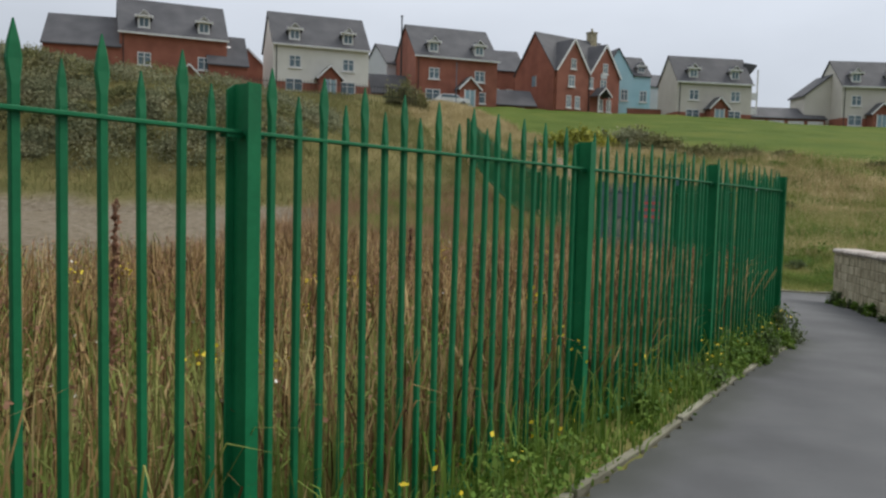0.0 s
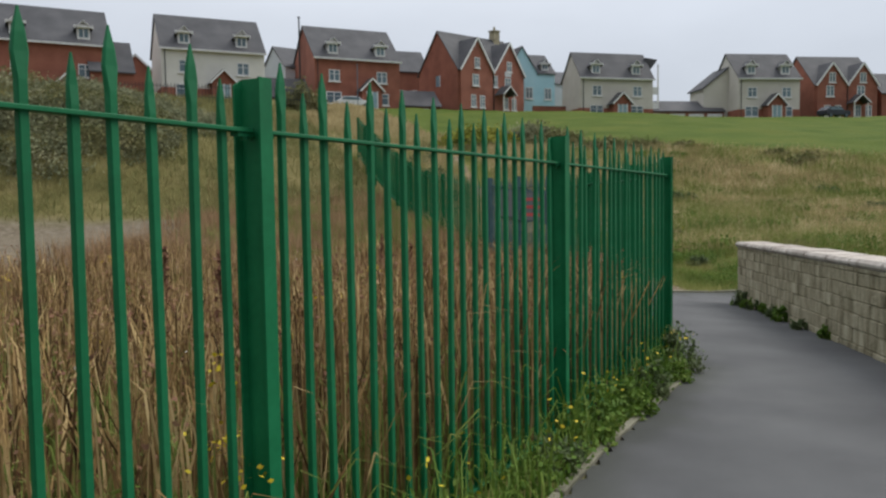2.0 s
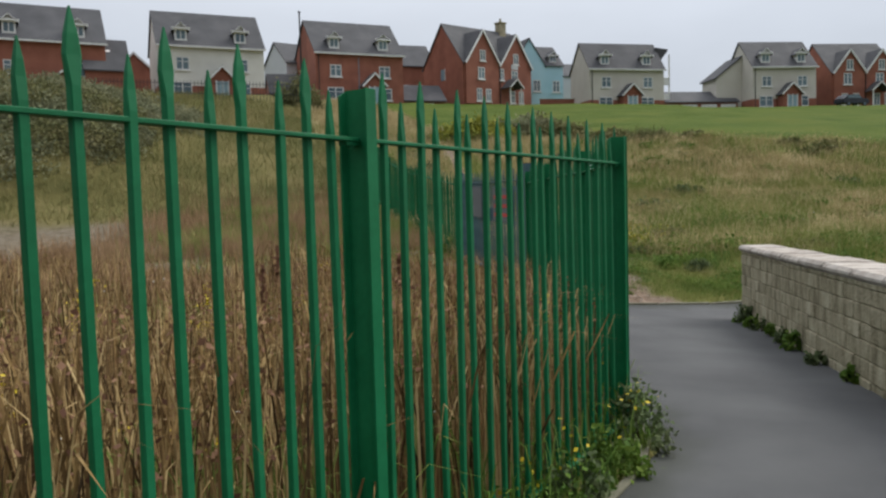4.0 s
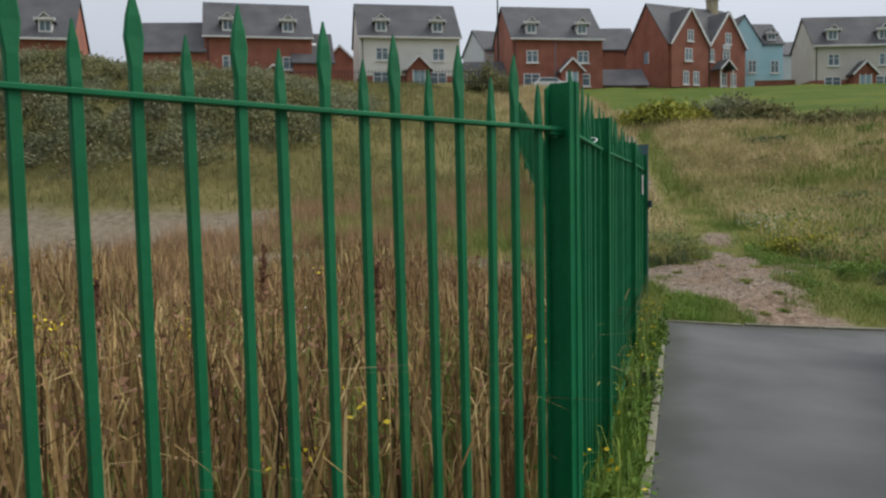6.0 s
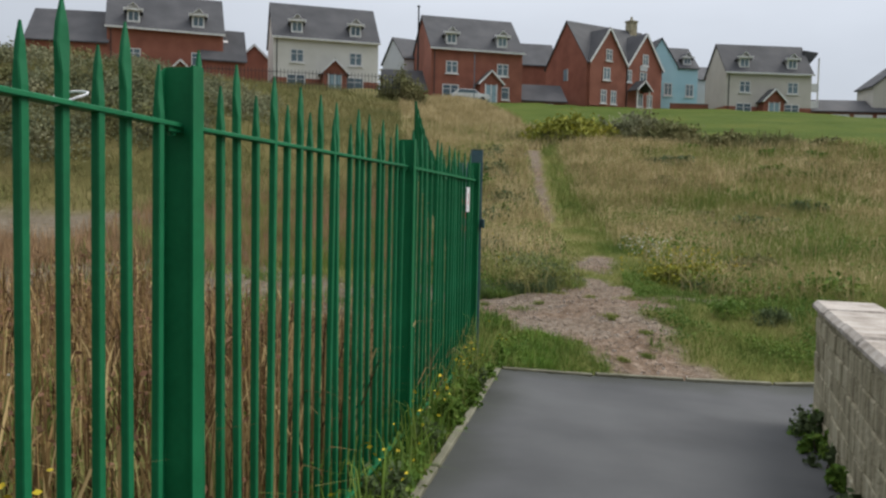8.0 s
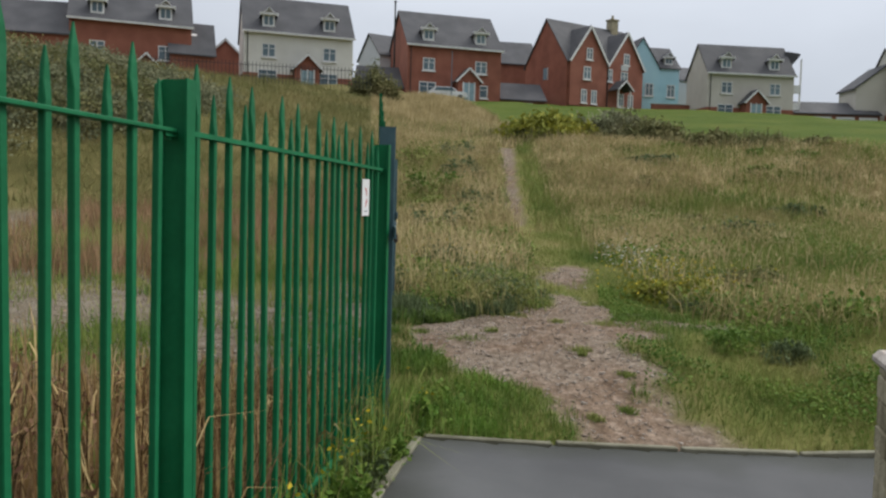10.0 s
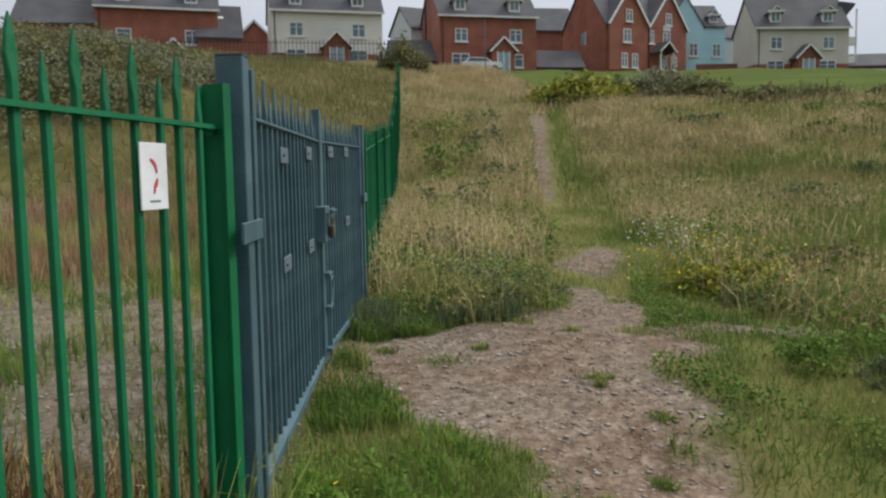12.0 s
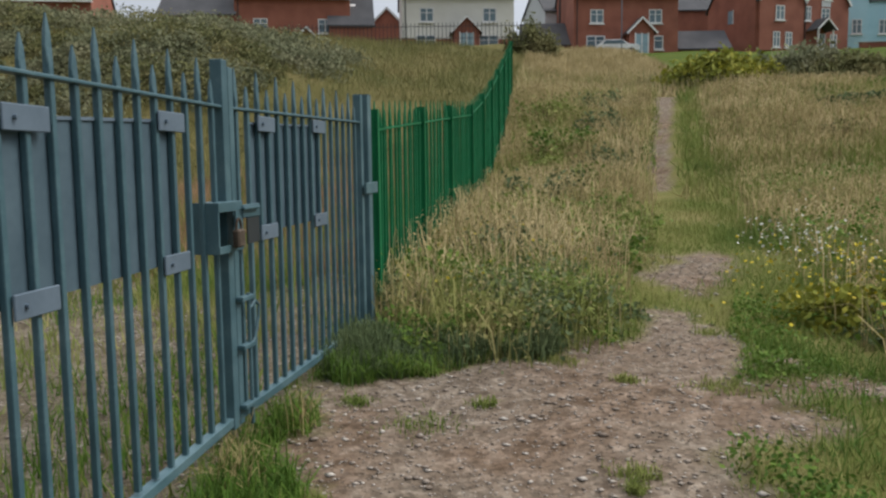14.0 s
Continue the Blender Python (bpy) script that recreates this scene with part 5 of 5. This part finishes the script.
x, y = scatter(60000, -20.0, 2.0, 36.0, 86.0, lambda x, y: (1 - inside(x, y)) * (1 - lawn_mask(x, y)))
blades("crest_grass", x, y, height(x, y), rng.uniform(0.25, 0.7, len(x)), rng.uniform(0.04, 0.09, len(x)), M_straw, "dry rough grass climbing to the houses", "grass", 0.7, cheap=True)
for k in range(60):
    bx, by = rng.uniform(2.2, 17), 11.5 + 26 * rng.uniform(0, 1) ** 1.3
    if open_hill(bx, by) * right_bank(bx, by) < 0.6:
        continue
    s = rng.uniform(0.4, 1.0) * (0.7 + by / 50)
    bush((bx, by), (0.9 * s, 0.6 * s, 0.34 * s), 700, (M_lush, M_leafdry, M_grass, M_leaf)[k % 4], "low weed clump in the rough grass", 0.03 + by * 0.0012, "weed_clump")

# seeding grass along the foot of the railing
x, y = scatter(900, -0.25, 0.22, 3.6, 7.3, lambda x, y: 0.06 + 0.9 * smooth(5.2, 6.9, y))
blades("seeding_grass", x, y, height(x, y), rng.uniform(0.2, 0.75, len(x)), rng.uniform(0.004, 0.008, len(x)), M_grass, "tall seeding grass at the foot of the railing", "grass", 0.5)
x, y = scatter(38000, -4.5, 0.22, -9.0, 7.3, lambda x, y: smooth(0.3, 0.05, np.abs(x - fence_x(y)) * 0.9) * (0.2 + 0.8 * clumpy(x, y, 1.7)) * off_path(x, y))
blades("fence_weeds", x, y, height(x, y), rng.uniform(0.15, 0.5, len(x)), rng.uniform(0.006, 0.016, len(x)), M_lush, "green weeds growing through the railing", "weeds", 0.45)

# leafy weeds: verge, foot of the bank, foot of the slope
x, y = scatter(150000, -6.5, 0.5, -12.0, 8.0, lambda x, y: (1 - inside(x + 0.15, y)) * off_path(x - 0.07, y + 0.02) * smooth(0.25, 0.8, clumpy(x, y, 2.0)))
dots("verge_leaves", x, y, height(x, y) + rng.uniform(0.0, 0.3, len(x)) * clumpy(x, y, 2.0) + 0.02, rng.uniform(0.008, 0.024, len(x)), M_lush, "leafy green weeds spilling over the kerb", "weeds", 0.3)
x, y = scatter(60000, -2.6, 1.2, 10.6, 17.0, lambda x, y: bank(x, y) * smooth(0.3, 0.8, clumpy(x + 5, y, 1.6)))
dots("bank_leaves", x, y, height(x, y) + rng.uniform(0.0, 0.5, len(x)) * clumpy(x, y, 1.2), rng.uniform(0.01, 0.028, len(x)), M_grass, "leafy weeds at the foot of the bank", "weeds", 0.3)
x, y = scatter(30000, -2.6, 1.2, 10.8, 14.0, lambda x, y: bank(x, y) * smooth(0.45, 0.75, clumpy(x - 2, y + 6, 2.3)) * smooth(14, 12.5, y))
dots("nettle_leaves", x, y, height(x, y) + rng.uniform(0.0, 0.42, len(x)), rng.uniform(0.012, 0.03, len(x)), M_leaf, "dark nettle leaves at the foot of the bank", "weeds", 0.3)
x, y = scatter(50000, 1.5, 12.0, 9.0, 24.0, lambda x, y: open_hill(x, y) * right_bank(x, y) * smooth(0.5, 0.9, clumpy(x + 8, y + 3, 0.9)))
dots("slope_leaves", x, y, height(x, y) + rng.uniform(0.02, 0.35, len(x)), rng.uniform(0.014, 0.04, len(x)), M_lush, "leafy green weeds scattered on the slope", "weeds", 0.3)

# seed heads that haze the dry grass
x, y = scatter(120000, -8.0, 1.0, 11.2, 36.0, lambda x, y: bank(x, y) * (0.2 + 0.8 * clumpy(x, y, 1.0)) * np.interp(y, [11, 20, 36], [1, 0.8, 0.6]))
dots("seed_heads", x, y, height(x, y) + rng.uniform(0.25, 0.75, len(x)) * (0.55 + 0.6 * clumpy(x, y + 9, 0.8)), rng.uniform(0.006, 0.014, len(x)) * np.interp(y, [10, 36], [1, 2.4]), M_straw, "pale seed heads of the long grass", "grass", 0.0)
x, y = scatter(110000, -4.0, 20.0, 11.0, 42.0, lambda x, y: open_hill(x, y) * right_bank(x, y) * (0.15 + 0.95 * smooth(0.3, 0.92, clumpy(x + 11 + 0.6 * wob(x, y, 1.9), y * 1.4, 0.42))))
dots("slope_seed_heads", x, y, height(x, y) + rng.uniform(0.15, 0.5, len(x)), rng.uniform(0.008, 0.016, len(x)) * np.interp(y, [10, 40], [1, 2.4]), M_straw, "pale seed heads of the dry slope grass", "grass", 0.0)
x, y = scatter(60000, -9.0, 0.0, -11.0, 5.5, lambda x, y: reed_mask(x, y) * (0.2 + 0.8 * clumpy(x + 2, y, 0.6)) * (x < fence_x(y) - 0.08))
dots("reed_heads", x, y, height(x, y) + rng.uniform(0.55, 1.2, len(x)) * (0.55 + 0.45 * clumpy(x + 2, y, 0.6)), rng.uniform(0.006, 0.018, len(x)), M_redhead, "ragged brown seed heads of the reeds", "reeds", 0.0)
# tufts on the bare ground
tx, ty = scatter(30, -0.5, 2.6, 7.6, 12.5, lambda x, y: dirt_mask(x, y) * (y > 7.65 + 0.33 * (x - 0.25)))
k = rng.integers(0, max(1, len(tx)), 3600)
sp = rng.uniform(0.3, 1.9, len(tx))[k]
x, y = tx[k] + rng.normal(0, 0.06, 3600) * sp, ty[k] + rng.normal(0, 0.045, 3600) * sp
k = y > 7.4 + 0.33 * (x - 0.25)
x, y = x[k], y[k]
blades("low_tufts", x, y, height(x, y), rng.uniform(0.015, 0.06, len(x)), rng.uniform(0.004, 0.009, len(x)), M_grass, "low green tufts on the bare ground", "grass", 0.9)

# green fringe of the bare ground, and the foot of the bank
x, y = scatter(60000, -1.2, 3.4, 7.3, 15.4, lambda x, y: smooth(0.02, 0.3, dirt_mask(x, y)) * smooth(0.98, 0.5, dirt_mask(x, y)) * (1 - inside(x, y)) * (y > 7.5 + 0.33 * (x - 0.25)) * smooth(0.3, 0.8, clumpy(x, y, 3.1)))
blades("fringe_grass", x, y, height(x, y), rng.uniform(0.015, 0.08, len(x)), rng.uniform(0.004, 0.01, len(x)), M_lush, "green grass creeping over the bare ground", "grass", 0.9, cheap=True)
# shade at the bank's foot is put into the colour: M_leaf, a darker leaf
x, y = scatter(26000, -1.2, 1.0, 10.5, 12.2, lambda x, y: (1 - inside(x - 0.05, y)) * (1 - dirt_mask(x, y)) * smooth(12.2, 11.3, y) * smooth(0.2, 0.9, clumpy(x, y, 2.6)))
blades("bank_foot_grass", x, y, height(x, y), rng.uniform(0.02, 0.4, len(x)) * clumpy(x, y, 2.6), rng.uniform(0.006, 0.013, len(x)), M_leaf, "green growth along the foot of the bank, its shade put into a darker leaf colour", "grass", 0.7)

x, y = scatter(110000, 1.6, 7.0, 8.0, 13.5, lambda x, y: open_hill(x, y) * off_path(x, y) * smooth(0.42, 0.8, clumpy(x * 0.9 + 3, y * 1.6, 1.7)))
dots("turf_leaves", x, y, height(x, y) + rng.uniform(0.0, 0.14, len(x)), rng.uniform(0.008, 0.02, len(x)), M_lush, "low leafy weeds in the trodden grass", "weeds", 0.3)

# tall weeds feathering the scrub at the lawn's edge
x, y = scatter(16000, -3.5, 12.0, 34.5, 42.0, lambda x, y: smooth(2.6, 0.6, np.abs(y - np.interp(x, [-4, 0, 4, 8, 12], [38.6, 39.0, 39.4, 37.6, 36.0]))) * (0.15 + 0.85 * clumpy(x, y, 0.8)) * smooth(12, 6, x))
blades("tall_weeds", x, y, height(x, y), rng.uniform(0.3, 1.15, len(x)) * (0.4 + 0.7 * clumpy(x, y, 0.8)), rng.uniform(0.025, 0.05, len(x)), M_leafdry, "tall weedy stalks along the lawn's edge", "weeds", 0.4)

# flowers on the slope
n = 420
cx = np.concatenate([rng.normal(2.15, 0.3, n // 2), rng.uniform(1.8, 9, n // 2)])
cy = np.concatenate([rng.normal(14.5, 0.45, n // 2), rng.uniform(12, 22, n // 2)])
keep = np.concatenate([np.ones(n // 2, bool), clumpy(cx, cy, 1.3)[n // 2:] > 0.8])
cx, cy = cx[keep], cy[keep]
dots("yarrow_flowers", cx, cy, height(cx, cy) + rng.uniform(0.25, 0.55, len(cx)), rng.uniform(0.008, 0.022, len(cx)), M_petal, "white yarrow flower heads on the slope", "flowers", 0.85)
n = 700
cx = np.concatenate([rng.normal(2.55, 0.45, n // 2), rng.uniform(-2, 1, n // 2)])
cy = np.concatenate([rng.normal(13.0, 0.6, n // 2), rng.uniform(11.3, 15, n // 2)])
keep = np.concatenate([np.ones(n // 2, bool), (bank(cx, cy) * clumpy(cx, cy, 1.9))[n // 2:] > 0.45])
cx, cy = cx[keep], cy[keep]
dots("yellow_flowers", cx, cy, height(cx, cy) + rng.uniform(0.25, 0.6, len(cx)), rng.uniform(0.008, 0.02, len(cx)), M_yellow, "yellow ragwort flowers on the slope", "flowers", 0.7)

# bushes
bush((2.75, 13.1), (0.8, 0.6, 0.3), 3000, M_gold, "low dark green weed clump with yellow flowers", 0.035)
bush((3.9, 14.2), (0.7, 0.5, 0.28), 1600, M_leafdry, "low brown-green weed clump on the slope", 0.04)
bush((-0.3, 39.0), (2.2, 1.4, 1.1), 5200, M_gold, "yellow flowering bush at the lawn's edge", 0.11)
for bx, by, s in ((2.6, 40.0, 1.45), (4.6, 39.2, 1.1), (6.6, 38.0, 0.9), (1.2, 39.6, 0.9), (8.8, 36.8, 0.7), (3.5, 40.6, 1.3), (10.4, 35.6, 0.5)):
    bush((bx, by), (1.4 * s, 0.9 * s, 0.78 * s), 2400, M_leafdry if bx > 3 else M_scrub, "brown-green bush along the lawn's edge", 0.10)
bush((-14.5, 63.0), (2.0, 1.5, 2.4), 3200, M_leafdry, "dark bush standing by the end of the railing", 0.13)
for k in range(115):
    t = rng.uniform(0, 1)
    bx = -46 + 32 * t
    by = 36.5 - 15 * rng.uniform(0, 1) ** 1.2 * (1 - 0.35 * t)
    s = rng.uniform(0.35, 1.15)
    bush((bx, by), (2.2 * s, 1.8 * s, 0.85 * s), 2300, (M_scrub, M_scrub, M_leafdry)[k % 3], "bramble scrub on the grassy mound", 0.065)
# weed clumps in the dry grass of the bank
for vx, vy, s, m_ in ((-0.7, 14.2, 1.2, M_leaf), (-1.3, 16.5, 1.5, M_grass), (-0.3, 17.6, 1.1, M_lush), (-1.9, 19.2, 1.6, M_leaf), (-1.2, 21.0, 1.3, M_lush), (-2.6, 23.0, 1.8, M_grass), (-1.7, 24.5, 1.4, M_leaf), (-3.4, 26.5, 1.9, M_lush), (-2.4, 28.5, 1.6, M_leaf), (-4.6, 30.0, 2.0, M_grass), (-3.2, 32.0, 1.8, M_leaf), (0.1, 14.9, 0.9, M_lush), (-1.0, 12.9, 1.1, M_lush)):
    bush((vx, vy), (0.55 * s, 0.5 * s, 0.42 * s), 1100, m_, "green weed clump among the dry grass of the bank", 0.02 + vy * 0.0012, "weed_clump")
# leafy clumps at the foot of the bank and on the trodden slope
for vx, vy, s, m_ in ((-0.85, 11.15, 1.1, M_leaf), (-0.45, 11.35, 1.5, M_lush), (0.0, 11.6, 1.3, M_lush), (0.4, 11.95, 1.4, M_lush), (0.62, 12.5, 1.2, M_leaf), (0.2, 12.7, 1.6, M_lush), (-0.5, 12.2, 1.7, M_leaf), (2.9, 10.3, 1.1, M_lush), (3.4, 10.1, 0.9, M_leaf), (3.1, 12.1, 1.4, M_leaf), (3.8, 12.5, 1.2, M_lush), (2.75, 12.55, 1.3, M_leaf)):
    bush((vx, vy), (0.3 * s, 0.22 * s, 0.2 * s), 900, m_, "leafy green weed clump in the trodden grass", 0.018, "weed_clump")
# leafy clumps on the verge
for vx, vy, s, m_ in ((-2.1, -4.35, 0.8, M_lush), (-1.35, -2.95, 0.9, M_leaf), (-1.0, -2.28, 1.25, M_lush), (-0.72, -1.7, 1.0, M_lush), (-0.42, -1.12, 0.9, M_leaf), (-0.1, -0.55, 1.1, M_lush), (0.1, -0.12, 1.3, M_leaf), (0.13, 0.7, 0.9, M_lush), (0.13, 2.3, 0.8, M_lush), (0.12, 3.3, 0.8, M_leaf), (0.12, 4.3, 1.0, M_leaf), (0.12, 5.0, 0.8, M_lush), (0.12, 5.6, 1.0, M_lush), (0.1, 6.2, 0.9, M_leaf), (0.12, 6.7, 1.0, M_lush), (0.2, 7.5, 0.7, M_fresh)):
    bush((vx, vy), (0.17 * s, 0.2 * s, 0.26 * s), 620, m_, "leafy green weed clump on the verge", 0.02, "weed_clump")
    fx, fy = vx + rng.normal(0, 0.09, 7), vy + rng.normal(0, 0.09, 7)
    dots("verge_blooms", fx, fy, height(fx, fy) + rng.uniform(0.2, 0.42, 7), rng.uniform(0.01, 0.02, 7), M_yellow, "yellow blooms over a verge weed clump", "flowers")
# weeds at the foot of the wall
for k in range(9):
    t = [0.55, 0.8, 1.15, 1.6, 2.1, 2.7, 3.3, 4.2, 5.1][k]
    p = WA + wd * t - wn_ * 0.05
    s = [1.0, 1.3, 0.8, 0.9, 0.6, 0.7, 0.8, 0.6, 0.6][k]
    bush((p.x - 0.03, p.y), (0.16 * s, 0.16 * s, 0.22 * s), 300, M_leaf if k % 2 else M_lush, "dark green weed growing at the wall's foot", 0.028, "weed_clump")

# black railing in front of the cream house
rl = thing("iron_railing", (-25.0, 47.5, hz(-25.0, 47.5)), "black iron railing on top of the mound", "fence", rz=22)
IR = pale_mesh("upright", 1.3, 0.03, 0.025, 0.14, M_dark)
for k in range(61):
    share("upright", IR, rl, pose(k * 0.23, 0, -0.3))
for z_ in (0.1, 0.78):
    part("rail", beam((0, 0, z_), (13.8, 0, z_), 0.03, 0.03), M_dark, rl)

# stones on the bare ground
x, y = scatter(48000, -1.2, 3.2, 6.8, 15.5, lambda x, y: dirt_mask(x, y) * (y > 7.35 + 0.33 * (x - 0.25)) * 0.6)
x2, y2 = scatter(30000, -6, 0, 6, 14, lambda x, y: yard_mask(x, y) * 0.7)
x, y = np.concatenate([x, x2]), np.concatenate([y, y2])
n = len(x)
s = np.minimum(np.exp(rng.normal(-5.0, 0.55, n)), 0.028)
O = np.array([[1, 0, 0], [0, 1, 0], [-1, 0, 0], [0, -1, 0], [0, 0, 0.28], [0, 0, -0.3]], float)
V = O[None] * s[:, None, None] * rng.uniform(0.6, 1.4, (n, 6, 1)) + np.stack([x, y, height(x, y) + s * 0.2], -1)[:, None]
T = np.array([[0, 1, 4], [1, 2, 4], [2, 3, 4], [3, 0, 4], [1, 0, 5], [2, 1, 5], [3, 2, 5], [0, 3, 5]])
me = np_mesh("gravel", V.reshape(-1, 3), ((np.arange(n) * 6)[:, None, None] + T[None]).reshape(-1, 3))
me.materials.append(M_pebble)
tagged(new("gravel", me), "loose pinkish stones on the bare earth", "gravel", kind="stuff")

# a loop of pale wire on the upper rail
tie = thing("wire_tie", (0.0, 0.93, 1.81), "loop of pale wire tied round the upper rail", "wire")
bm = None
loop = [(0.03 * math.cos(a) + 0.012 * math.sin(2 * a), 0.05 * math.sin(a) * (1 if a < 3 else 0.6), 0.02 * math.sin(a) + 0.004) for a in [6.283 * i / 14 for i in range(15)]]
for p0, p1 in zip(loop[:-1], loop[1:]):
    bm = rod(p0, p1, 0.0028, 5, bm)
part("wire", bm, M_white, tie)
